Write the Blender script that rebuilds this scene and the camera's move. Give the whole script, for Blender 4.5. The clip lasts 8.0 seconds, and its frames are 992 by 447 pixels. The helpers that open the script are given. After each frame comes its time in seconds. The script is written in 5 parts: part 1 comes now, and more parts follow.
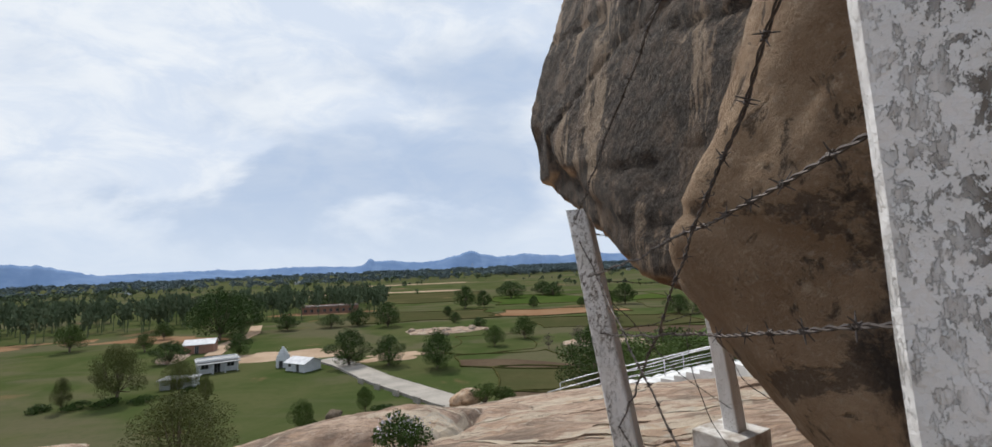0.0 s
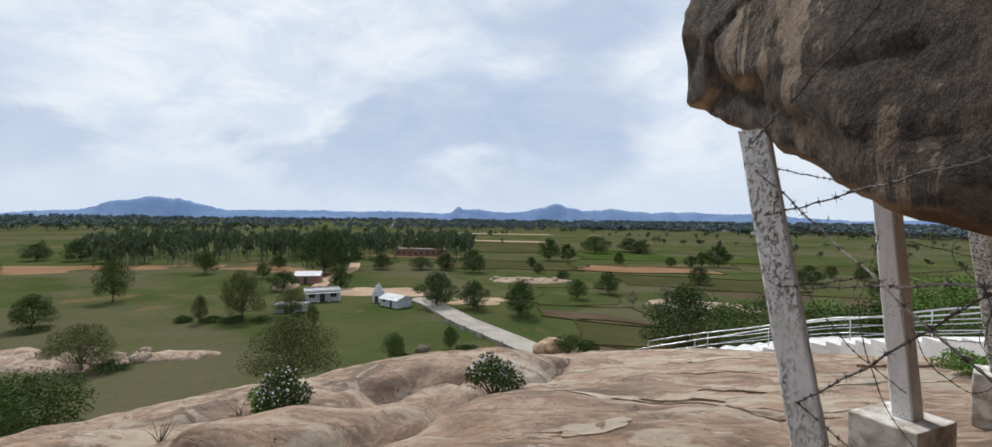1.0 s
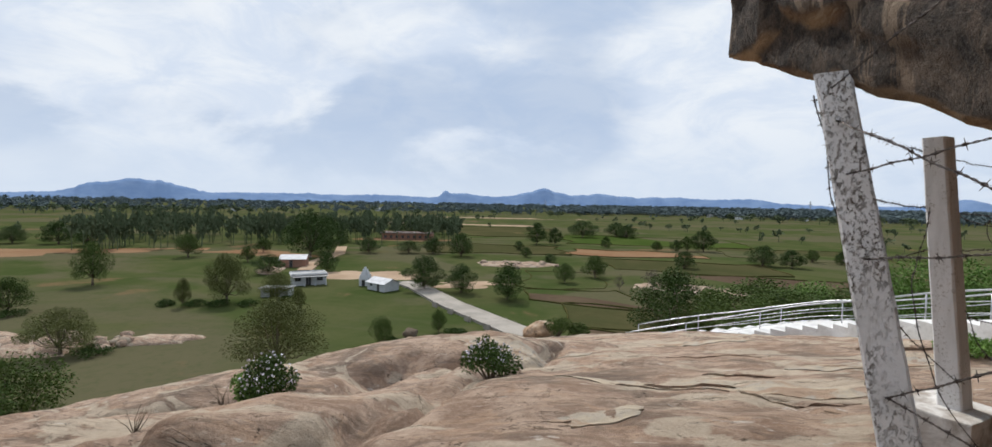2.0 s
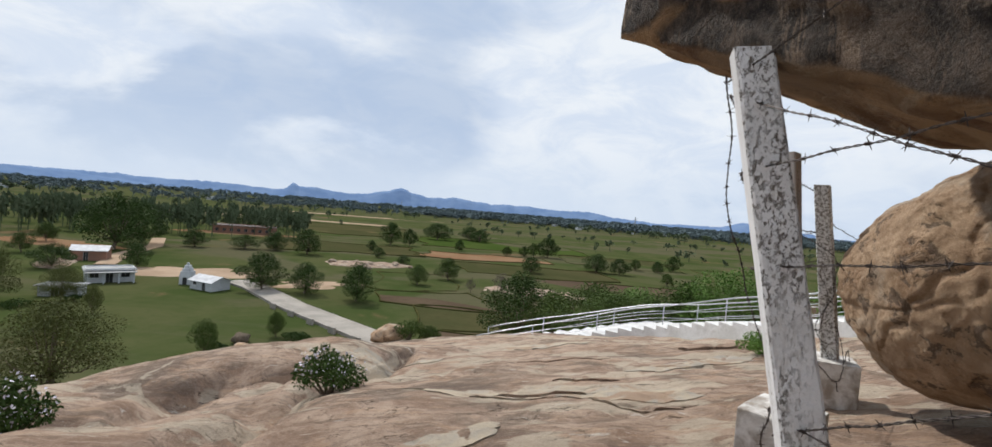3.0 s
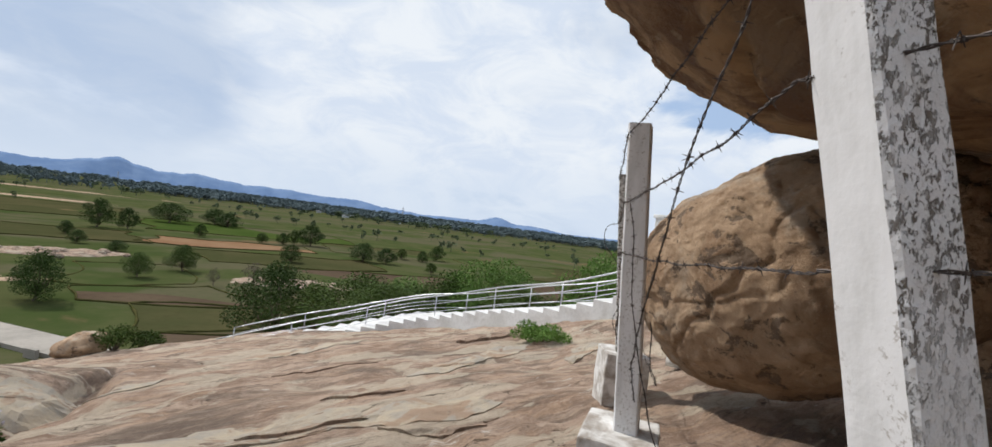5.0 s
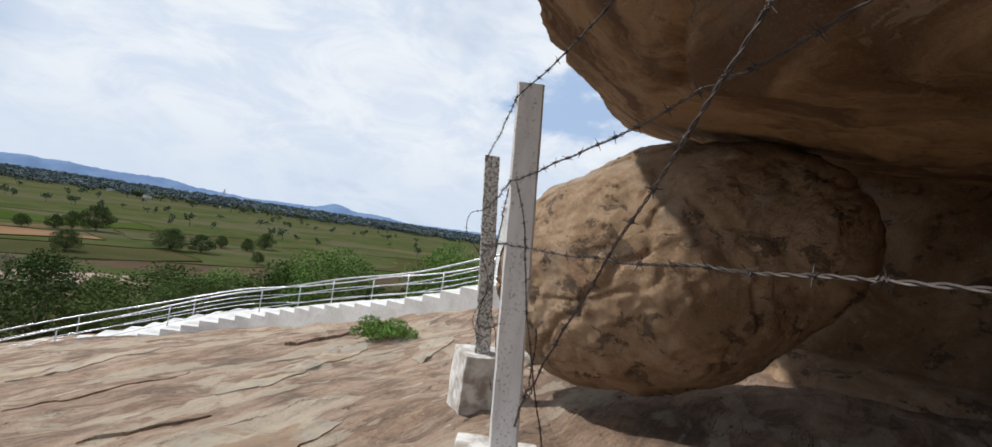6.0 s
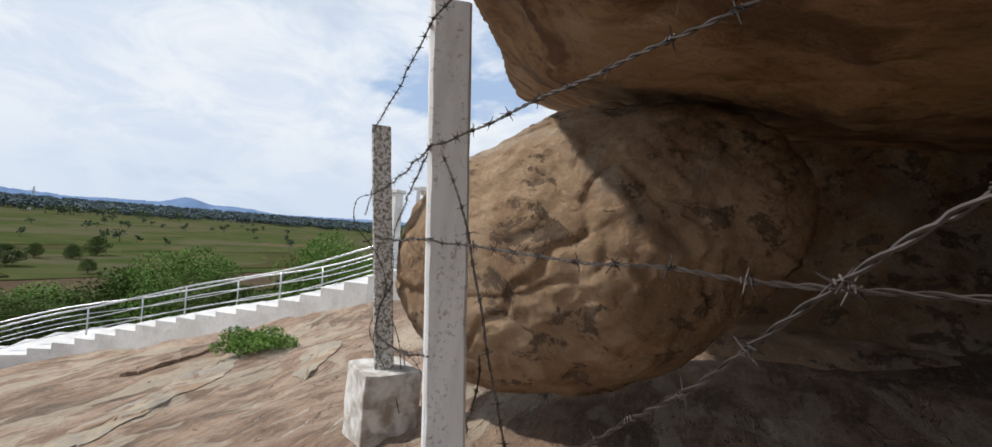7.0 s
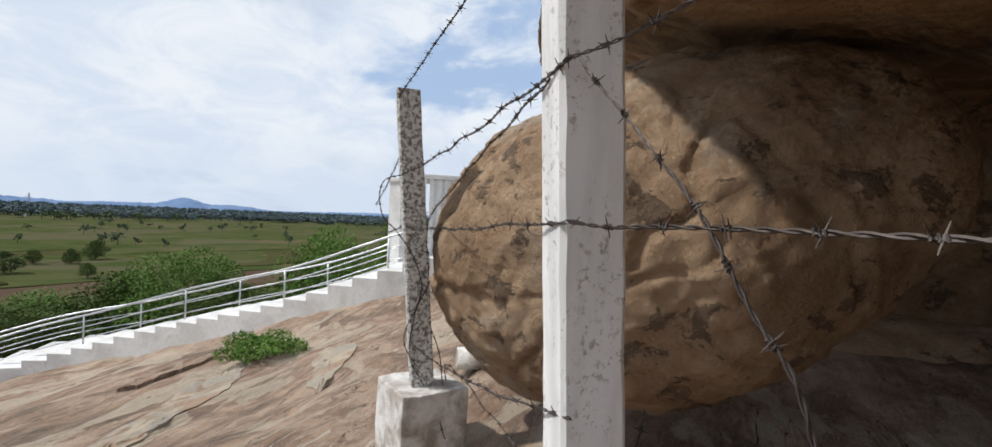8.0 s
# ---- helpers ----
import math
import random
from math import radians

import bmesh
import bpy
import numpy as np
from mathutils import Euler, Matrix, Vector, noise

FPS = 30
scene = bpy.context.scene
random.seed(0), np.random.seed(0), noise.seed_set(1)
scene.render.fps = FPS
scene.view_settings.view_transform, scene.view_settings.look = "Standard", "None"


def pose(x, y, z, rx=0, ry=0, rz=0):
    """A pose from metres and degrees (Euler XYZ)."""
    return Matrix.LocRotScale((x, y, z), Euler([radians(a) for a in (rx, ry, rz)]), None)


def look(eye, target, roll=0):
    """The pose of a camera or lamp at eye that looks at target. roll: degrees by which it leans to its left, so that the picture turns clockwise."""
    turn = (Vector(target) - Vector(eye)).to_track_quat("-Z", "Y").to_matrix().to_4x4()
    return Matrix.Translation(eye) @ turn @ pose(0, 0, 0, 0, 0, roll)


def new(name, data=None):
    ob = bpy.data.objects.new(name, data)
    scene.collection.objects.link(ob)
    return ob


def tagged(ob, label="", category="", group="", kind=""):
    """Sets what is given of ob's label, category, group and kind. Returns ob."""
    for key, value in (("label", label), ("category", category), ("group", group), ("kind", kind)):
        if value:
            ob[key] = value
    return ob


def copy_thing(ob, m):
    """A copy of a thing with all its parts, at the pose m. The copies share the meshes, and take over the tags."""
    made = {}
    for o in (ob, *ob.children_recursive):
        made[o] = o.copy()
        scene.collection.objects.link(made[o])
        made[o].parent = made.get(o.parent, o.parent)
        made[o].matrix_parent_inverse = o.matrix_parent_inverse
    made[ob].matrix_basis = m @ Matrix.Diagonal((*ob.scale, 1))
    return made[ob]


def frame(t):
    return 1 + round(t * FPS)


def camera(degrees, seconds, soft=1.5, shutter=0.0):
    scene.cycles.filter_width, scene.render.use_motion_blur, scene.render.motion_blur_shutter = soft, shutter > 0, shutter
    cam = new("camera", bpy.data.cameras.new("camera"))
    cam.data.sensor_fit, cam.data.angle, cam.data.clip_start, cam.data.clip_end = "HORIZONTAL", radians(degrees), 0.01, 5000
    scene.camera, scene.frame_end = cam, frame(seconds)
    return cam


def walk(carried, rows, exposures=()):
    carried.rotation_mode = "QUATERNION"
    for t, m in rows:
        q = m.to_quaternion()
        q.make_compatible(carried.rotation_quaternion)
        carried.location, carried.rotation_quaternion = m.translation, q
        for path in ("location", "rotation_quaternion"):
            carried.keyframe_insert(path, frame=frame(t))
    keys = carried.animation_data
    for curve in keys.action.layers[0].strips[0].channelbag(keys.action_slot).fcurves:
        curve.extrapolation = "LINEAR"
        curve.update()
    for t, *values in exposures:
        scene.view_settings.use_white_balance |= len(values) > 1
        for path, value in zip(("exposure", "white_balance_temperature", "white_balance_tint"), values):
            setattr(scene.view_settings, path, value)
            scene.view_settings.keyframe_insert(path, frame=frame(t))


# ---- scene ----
cam = camera(92.0, 8.0)
PATH = [
    (0, (0.083, -1.76, 1.861), (0.051, 0.232, 2.034), -2.4),
    (0.5, (-0.052, -1.525, 1.811), (-0.38, 0.447, 1.851), -2.6),
    (1, (-0.233, -1.329, 1.737), (-0.623, 0.632, 1.716), 0.7),
    (1.2, (-0.295, -1.294, 1.726), (-0.692, 0.666, 1.684), 0.5),
    (2.3, (-0.499, -0.768, 1.604), (-0.741, 1.215, 1.514), 2.0),
    (2.5, (-0.505, -0.643, 1.596), (-0.496, 1.355, 1.528), 4.6),
    (3, (-0.517, -0.33, 1.541), (-0.26, 1.653, 1.492), 4.7),
    (3.5, (-0.557, -0.033, 1.487), (-0.114, 1.917, 1.454), 5.1),
    (4, (-0.478, 0.328, 1.44), (0.001, 2.27, 1.412), 5.3),
    (4.5, (-0.425, 0.626, 1.425), (0.268, 2.502, 1.408), 5.4),
    (5, (-0.332, 0.892, 1.422), (0.804, 2.538, 1.43), 7.4),
    (5.2, (-0.298, 0.971, 1.398), (0.953, 2.532, 1.388), 7.8),
    (6.3, (0.19, 1.66, 1.373), (1.93, 2.644, 1.429), 9.7),
    (6.5, (0.276, 1.762, 1.354), (2.089, 2.604, 1.393), 9.9),
    (7, (0.558, 2.003, 1.399), (2.406, 2.766, 1.436), 4.7),
    (7.5, (0.766, 2.262, 1.395), (2.615, 3.023, 1.38), 1.9),
    (8, (1.013, 2.565, 1.358), (2.866, 3.32, 1.345), 2.4),
]
walk(cam, [(t, look(eye, target, roll)) for t, eye, target, roll in PATH])

# ---- sky, sun ----
SUN_ELEV, SUN_AZ = radians(50), radians(119)      # azimuth from +x towards +y
world = bpy.data.worlds.new("sky")
scene.world = world
world.use_nodes = True


class Graph:
    """Short hand for building node trees."""

    def __init__(self, tree):
        self.tree = tree
        tree.nodes.clear()

    def node(self, kind, **props):
        n = self.tree.nodes.new(kind)
        for key, value in props.items():
            setattr(n, key, value)
        return n

    def link(self, a, b):
        self.tree.links.new(a, b)

    def put(self, socket, value):
        if hasattr(value, "links"):
            self.link(value, socket)
        else:
            socket.default_value = value

    def math(self, op, a, b=0.0, clamp=False):
        n = self.node("ShaderNodeMath", operation=op, use_clamp=clamp)
        self.put(n.inputs[0], a), self.put(n.inputs[1], b)
        return n.outputs[0]

    def mix(self, f, a, b, blend="MIX"):
        n = self.node("ShaderNodeMix", data_type="RGBA", blend_type=blend)
        self.put(n.inputs[0], f)
        self.put(n.inputs[6], a if hasattr(a, "links") else (*a, 1))
        self.put(n.inputs[7], b if hasattr(b, "links") else (*b, 1))
        return n.outputs[2]

    def noise(self, vec, scale, detail=4.0, rough=0.55, warp=0.0):
        n = self.node("ShaderNodeTexNoise")
        if vec is not None:
            self.link(vec, n.inputs["Vector"])
        n.inputs["Scale"].default_value, n.inputs["Detail"].default_value = scale, detail
        n.inputs["Roughness"].default_value, n.inputs["Distortion"].default_value = rough, warp
        return n.outputs[0]

    def ramp(self, f, lo, hi):
        n = self.node("ShaderNodeMapRange", interpolation_type="SMOOTHSTEP")
        self.put(n.inputs[0], f)
        n.inputs[1].default_value, n.inputs[2].default_value = lo, hi
        return n.outputs[0]

    def mapped(self, vec, scale=(1, 1, 1), rot=(0, 0, 0), loc=(0, 0, 0)):
        n = self.node("ShaderNodeMapping")
        self.link(vec, n.inputs[0])
        n.inputs[1].default_value, n.inputs[2].default_value, n.inputs[3].default_value = loc, rot, scale
        return n.outputs[0]


def build_sky():
    g = Graph(world.node_tree)
    out, bg = g.node("ShaderNodeOutputWorld"), g.node("ShaderNodeBackground")
    sky = g.node("ShaderNodeTexSky", sky_type="NISHITA", sun_disc=False)
    sky.sun_elevation, sky.sun_rotation = SUN_ELEV, math.pi / 2 - SUN_AZ
    sky.air_density, sky.dust_density = 1.0, 2.0
    co = g.node("ShaderNodeTexCoord").outputs["Generated"]
    sep = g.node("ShaderNodeSeparateXYZ")
    g.link(co, sep.inputs[0])
    lean = g.node("ShaderNodeVectorMath", operation="MULTIPLY")
    g.link(co, lean.inputs[0])
    lean.inputs[1].default_value = (1.0, 1.0, 2.1)
    field = g.mapped(lean.outputs[0], loc=SKY_SHIFT)
    body = g.noise(field, 1.55, 9, 0.56, 0.35)
    mass = g.noise(g.mapped(field, loc=(3.1, 0.4, 1.7)), 1.15, 6, 0.5, 0.2)
    curl = g.noise(field, 6.5, 6, 0.62, 0.5)
    lumpy = g.math("ADD", body, g.math("MULTIPLY", g.math("SUBTRACT", curl, 0.5), 0.17))
    cover = g.ramp(lumpy, 0.33, 0.42)
    shade = g.math("MULTIPLY", g.ramp(lumpy, 0.46, 0.56), g.ramp(mass, 0.43, 0.56))
    blue = g.node("ShaderNodeVectorMath", operation="SCALE")
    g.link(sky.outputs[0], blue.inputs[0])
    blue.inputs[3].default_value = 0.10
    clear = g.mix(0.75, blue.outputs[0], (0.50, 0.67, 0.95))
    white = g.mix(g.ramp(curl, 0.35, 0.65), (0.71, 0.80, 0.94), (0.89, 0.94, 1.0))
    cloud = g.mix(g.math("MULTIPLY", shade, 0.65), white, (0.38, 0.51, 0.73))
    full = g.mix(cover, clear, cloud)
    haze = g.ramp(sep.outputs[2], 0.20, 0.0)
    full = g.mix(g.math("MULTIPLY", haze, 0.75), full, (0.68, 0.78, 0.92))
    g.link(full, bg.inputs[0])
    bg.inputs[1].default_value = SKY_POWER
    g.link(bg.outputs[0], out.inputs[0])


SKY_SHIFT, SKY_POWER = (0.0, 0.0, 0.0), 0.95
build_sky()
sun_data = bpy.data.lights.new("sun", "SUN")
sun_data.energy, sun_data.angle, sun_data.color = 3.35, radians(2.0), (1.0, 0.95, 0.88)
sun = new("sun", sun_data)
sun.matrix_world = look((0, 0, 40), Vector((0, 0, 40)) - Vector((math.cos(SUN_ELEV) * math.cos(SUN_AZ), math.cos(SUN_ELEV) * math.sin(SUN_AZ), math.sin(SUN_ELEV))))


# ---- materials ----
def material(name, build, rough=0.85, bump=0.0, metal=0.0, spec=0.3):
    m = bpy.data.materials.new(name)
    m.use_nodes = True
    g = Graph(m.node_tree)
    out, sh = g.node("ShaderNodeOutputMaterial"), g.node("ShaderNodeBsdfPrincipled")
    g.link(sh.outputs[0], out.inputs[0])
    sh.inputs["Roughness"].default_value, sh.inputs["Metallic"].default_value = rough, metal
    sh.inputs["Specular IOR Level"].default_value = spec
    pos = g.node("ShaderNodeNewGeometry").outputs["Position"]
    color, height = build(g, pos)
    g.put(sh.inputs["Base Color"], color if hasattr(color, "links") else (*color, 1))
    if bump and height is not None:
        b = g.node("ShaderNodeBump")
        b.inputs["Strength"].default_value, b.inputs["Distance"].default_value = 1.0, bump
        g.link(height, b.inputs["Height"])
        g.link(b.outputs[0], sh.inputs["Normal"])
    return m


def crack_lines(g, pos, scale, width, seed):
    """Thin wandering lines, 1 on the line."""
    n = g.noise(g.mapped(pos, loc=(seed, seed * 1.7, seed * 0.6)), scale, 5, 0.6, 0.5)
    return g.ramp(g.math("ABSOLUTE", g.math("SUBTRACT", n, 0.5)), width, 0.0)


def granite(g, pos):
    """Weathered pink granite: pale worn patches, brown and grey water stains, fine crystals, hairline cracks."""
    big = g.noise(pos, 0.33, 6, 0.62, 0.8)
    mid = g.noise(pos, 1.5, 10, 0.72, 0.5)
    fine = g.noise(pos, 11.0, 7, 0.74)
    grain = g.noise(pos, 90.0, 3, 0.7)
    run = g.mapped(pos, (0.45, 1.7, 1.0), (0, 0, 0.45))
    streak = g.noise(run, 1.5, 10, 0.72, 0.7)
    c = g.mix(g.ramp(mid, 0.36, 0.64), (0.235, 0.158, 0.115), (0.43, 0.325, 0.25))
    c = g.mix(g.math("MULTIPLY", g.ramp(streak, 0.50, 0.60), 0.7), c, (0.165, 0.122, 0.096))
    c = g.mix(g.math("MULTIPLY", g.ramp(g.noise(g.mapped(run, loc=(5, 8, 0)), 2.6, 7, 0.66, 0.8), 0.54, 0.60), 0.45), c, (0.43, 0.295, 0.20))
    c = g.mix(g.math("MULTIPLY", g.ramp(big, 0.53, 0.61), 0.72), c, (0.125, 0.098, 0.08))
    pale = g.ramp(g.noise(g.mapped(pos, (0.6, 1.3, 1), (0, 0, 0.4), (3, 1, 0)), 0.8, 6, 0.55, 0.9), 0.53, 0.56)
    c = g.mix(g.math("MULTIPLY", pale, 0.62), c, (0.47, 0.41, 0.32))
    white = g.ramp(g.noise(run, 3.4, 7, 0.68, 0.6), 0.635, 0.665)
    c = g.mix(g.math("MULTIPLY", white, 0.7), c, (0.56, 0.52, 0.46))
    c = g.mix(g.math("MULTIPLY", g.ramp(fine, 0.57, 0.68), 0.55), c, (0.12, 0.085, 0.065))
    c = g.mix(g.math("MULTIPLY", g.ramp(grain, 0.52, 0.70), 0.3), c, (0.60, 0.54, 0.47))
    c = g.mix(g.math("MULTIPLY", g.ramp(grain, 0.46, 0.32), 0.35), c, (0.10, 0.08, 0.07))
    band = g.noise(g.mapped(pos, (0.4, 2.4, 1.0), (0, 0, 0.5), (2, 6, 0)), 3.2, 10, 0.78, 0.3)
    c = g.mix(g.math("MULTIPLY", g.ramp(band, 0.54, 0.62), 0.38), c, (0.13, 0.095, 0.072))
    c = g.mix(g.math("MULTIPLY", g.ramp(band, 0.46, 0.40), 0.28), c, (0.54, 0.44, 0.345))
    pit = g.noise(pos, 38.0, 6, 0.8)
    c = g.mix(g.math("MULTIPLY", g.ramp(pit, 0.56, 0.64), 0.5), c, (0.10, 0.07, 0.055))
    line = g.math("MULTIPLY", crack_lines(g, run, 1.3, 0.006, 2.0), g.ramp(mid, 0.45, 0.55))
    c = g.mix(g.math("MULTIPLY", line, 0.85), c, (0.05, 0.04, 0.033))
    h = g.math("ADD", g.math("MULTIPLY", fine, 0.6), g.math("ADD", g.math("MULTIPLY", mid, 1.2), g.math("MULTIPLY", band, 0.7)))
    h = g.math("SUBTRACT", g.math("ADD", h, g.math("MULTIPLY", pale, -0.10)), g.math("MULTIPLY", line, 0.5))
    return c, h


def boulder_rock(g, pos):
    """Tan boulder, warm ochre with dark lichen spots, flaked patches and pale scuffs."""
    mid = g.noise(pos, 1.6, 8, 0.66, 0.5)
    flake = g.noise(g.mapped(pos, (1, 1, 1.4)), 3.0, 9, 0.68, 0.4)
    fine = g.noise(pos, 15.0, 8, 0.76)
    grain = g.noise(pos, 95.0, 3, 0.65)
    c = g.mix(g.ramp(mid, 0.38, 0.62), (0.29, 0.185, 0.11), (0.49, 0.345, 0.225))
    c = g.mix(g.math("MULTIPLY", g.ramp(g.noise(g.mapped(pos, loc=(4, 9, 2)), 1.0, 7, 0.64, 0.3), 0.52, 0.62), 0.6), c, (0.43, 0.375, 0.305))
    patchy = g.math("ADD", flake, g.math("MULTIPLY", g.math("SUBTRACT", fine, 0.5), 0.25))
    c = g.mix(g.math("MULTIPLY", g.ramp(patchy, 0.565, 0.60), 0.75), c, (0.10, 0.072, 0.054))
    c = g.mix(g.math("MULTIPLY", g.ramp(fine, 0.56, 0.68), 0.55), c, (0.15, 0.105, 0.075))
    c = g.mix(g.math("MULTIPLY", g.ramp(fine, 0.44, 0.34), 0.45), c, (0.62, 0.5, 0.36))
    c = g.mix(g.math("MULTIPLY", g.ramp(grain, 0.52, 0.72), 0.25), c, (0.58, 0.5, 0.4))
    h = g.math("ADD", g.math("MULTIPLY", fine, 0.7), g.math("MULTIPLY", mid, 1.1))
    return c, g.math("SUBTRACT", h, g.math("MULTIPLY", g.ramp(patchy, 0.55, 0.61), 0.18))


def worn_granite(g, pos):
    """Freshly scaled granite: pale grey and cream with rusty edges, speckled crystals."""
    mid = g.noise(pos, 2.2, 9, 0.7, 0.6)
    fine = g.noise(pos, 22.0, 7, 0.76)
    grain = g.noise(pos, 110.0, 3, 0.7)
    c = g.mix(g.ramp(mid, 0.38, 0.62), (0.46, 0.385, 0.29), (0.36, 0.325, 0.275))
    c = g.mix(g.math("MULTIPLY", g.ramp(g.noise(g.mapped(pos, loc=(3, 7, 1)), 1.3, 8, 0.68, 0.7), 0.52, 0.60), 0.75), c, (0.33, 0.22, 0.15))
    c = g.mix(g.math("MULTIPLY", g.ramp(fine, 0.56, 0.68), 0.5), c, (0.17, 0.13, 0.10))
    c = g.mix(g.math("MULTIPLY", g.ramp(grain, 0.55, 0.7), 0.35), c, (0.62, 0.58, 0.52))
    return c, g.math("ADD", fine, mid)


def streaked_rock(g, pos):
    """Boulder rock with black algae runs down its side."""
    c, h = boulder_rock(g, pos)
    run = g.noise(g.mapped(pos, (2.2, 2.2, 0.22), (0, 0.15, 0)), 1.3, 8, 0.66, 0.4)
    wet = g.ramp(g.math("ADD", run, g.math("MULTIPLY", g.math("SUBTRACT", g.noise(pos, 12, 7, 0.75), 0.5), 0.2)), 0.50, 0.57)
    return g.mix(g.math("MULTIPLY", wet, 0.85), c, (0.06, 0.048, 0.04)), h


def cap_rock(g, pos):
    """The capstone: dark lichen film with tan run-off streaks on its weathered outer side, clean ochre rock where it is sheltered."""
    mid = g.noise(pos, 1.5, 8, 0.66, 0.8)
    fine = g.noise(pos, 14.0, 7, 0.75)
    grain = g.noise(pos, 95.0, 3, 0.65)
    lay = g.mapped(pos, (0.4, 0.4, 2.6), (0.25, 0.12, 0))
    layers = g.noise(lay, 1.8, 8, 0.64, 0.9)
    clean = g.mix(g.ramp(layers, 0.40, 0.58), (0.20, 0.105, 0.052), (0.52, 0.335, 0.185))
    clean = g.mix(g.math("MULTIPLY", g.ramp(g.noise(pos, 0.8, 5, 0.6, 0.5), 0.5, 0.62), 0.6), clean, (0.20, 0.14, 0.095))
    clean = g.mix(g.math("MULTIPLY", g.ramp(g.noise(lay, 4.2, 6, 0.6, 0.6), 0.60, 0.64), 0.5), clean, (0.52, 0.40, 0.27))
    clean = g.mix(g.math("MULTIPLY", g.ramp(fine, 0.58, 0.66), 0.6), clean, (0.09, 0.055, 0.035))
    streak = g.noise(g.mapped(pos, (2.1, 2.1, 0.22), (0.1, 0.22, 0)), 1.5, 9, 0.7, 0.6)
    blotch = g.noise(g.mapped(pos, (1, 1, 0.6), loc=(7, 2, 4)), 3.4, 9, 0.74, 0.5)
    lichen = g.mix(g.ramp(fine, 0.36, 0.64), (0.030, 0.024, 0.021), (0.105, 0.082, 0.066))
    lichen = g.mix(g.math("MULTIPLY", g.ramp(blotch, 0.50, 0.62), 0.7), lichen, (0.175, 0.125, 0.09))
    bare = g.mix(g.ramp(mid, 0.35, 0.65), (0.21, 0.145, 0.10), (0.40, 0.31, 0.225))
    bare = g.mix(g.math("MULTIPLY", g.ramp(blotch, 0.54, 0.60), 0.6), bare, (0.09, 0.066, 0.05))
    wash = g.math("ADD", streak, g.math("MULTIPLY", g.math("SUBTRACT", fine, 0.5), 0.16))
    outer = g.mix(g.ramp(wash, 0.535, 0.585), lichen, bare)
    nrm = g.node("ShaderNodeSeparateXYZ")
    g.link(g.node("ShaderNodeNewGeometry").outputs["Normal"], nrm.inputs[0])
    side = g.ramp(g.math("ADD", nrm.outputs[2], g.math("MULTIPLY", mid, 0.35)), -0.42, -0.12)
    c = g.mix(side, clean, outer)
    c = g.mix(g.math("MULTIPLY", g.ramp(grain, 0.52, 0.72), 0.2), c, (0.46, 0.4, 0.32))
    bed = g.math("MULTIPLY", layers, g.math("SUBTRACT", 2.4, g.math("MULTIPLY", side, 2.1)))
    h = g.math("ADD", g.math("MULTIPLY", fine, 0.9), g.math("ADD", bed, g.math("MULTIPLY", g.math("ADD", mid, blotch), 0.8)))
    return c, h


def stained_rock(g, pos):
    """Tan leaning rock with a broad black algae stain down its outer side and small dark pits."""
    c, h = boulder_rock(g, pos)
    sep = g.node("ShaderNodeSeparateXYZ")
    g.link(pos, sep.inputs[0])
    rag = g.noise(g.mapped(pos, (1, 1, 0.5)), 3.2, 10, 0.74, 0.5)
    band = g.math("ADD", g.math("MULTIPLY", sep.outputs[1], -1.0), g.math("MULTIPLY", rag, 0.9))
    band = g.math("ADD", band, g.math("MULTIPLY", sep.outputs[0], -0.35))
    wet = g.ramp(band, 1.03, 1.15)
    pits = g.ramp(g.noise(g.mapped(pos, (1, 1, 0.7), loc=(3, 3, 8)), 9.0, 8, 0.75, 0.4), 0.58, 0.64)
    c = g.mix(g.math("MULTIPLY", pits, 0.75), c, (0.06, 0.045, 0.035))
    h = g.math("SUBTRACT", h, g.math("MULTIPLY", pits, 0.35))
    return g.mix(g.math("MULTIPLY", wet, 0.92), c, (0.038, 0.030, 0.026)), h


def whitewash(g, pos):
    """Old lime wash flaking off grey concrete, with mould."""
    base = g.mix(g.ramp(g.noise(pos, 6, 5, 0.6), 0.35, 0.7), (0.70, 0.70, 0.70), (0.80, 0.80, 0.81))
    flake = g.ramp(g.noise(g.mapped(pos, (1, 1, 0.6)), 64, 10, 0.78, 0.2), 0.525, 0.545)
    area = g.ramp(g.noise(g.mapped(pos, (3.5, 3.5, 0.8)), 2.4, 6, 0.62, 0.3), 0.36, 0.60)
    c = g.mix(g.math("MULTIPLY", flake, area), base, (0.16, 0.14, 0.12))
    c = g.mix(g.math("MULTIPLY", g.ramp(g.noise(g.mapped(pos, (7, 7, 0.5)), 2.5, 7, 0.7), 0.58, 0.70), 0.3), c, (0.25, 0.215, 0.17))
    return c, g.math("SUBTRACT", g.noise(pos, 40, 4), g.math("MULTIPLY", flake, area))


def clean_wash(g, pos):
    """Newer lime wash, thin dirty runs and a few chips."""
    c = g.mix(g.ramp(g.noise(g.mapped(pos, (4, 4, 0.7)), 3, 5, 0.6), 0.4, 0.7), (0.76, 0.76, 0.77), (0.63, 0.63, 0.63))
    chip = g.math("MULTIPLY", g.ramp(g.noise(pos, 55, 9, 0.78), 0.555, 0.575), g.ramp(g.noise(g.mapped(pos, (5, 5, 1.2)), 2.6, 6, 0.65), 0.46, 0.62))
    return g.mix(g.math("MULTIPLY", chip, 0.8), c, (0.3, 0.27, 0.24)), g.noise(pos, 35, 4)


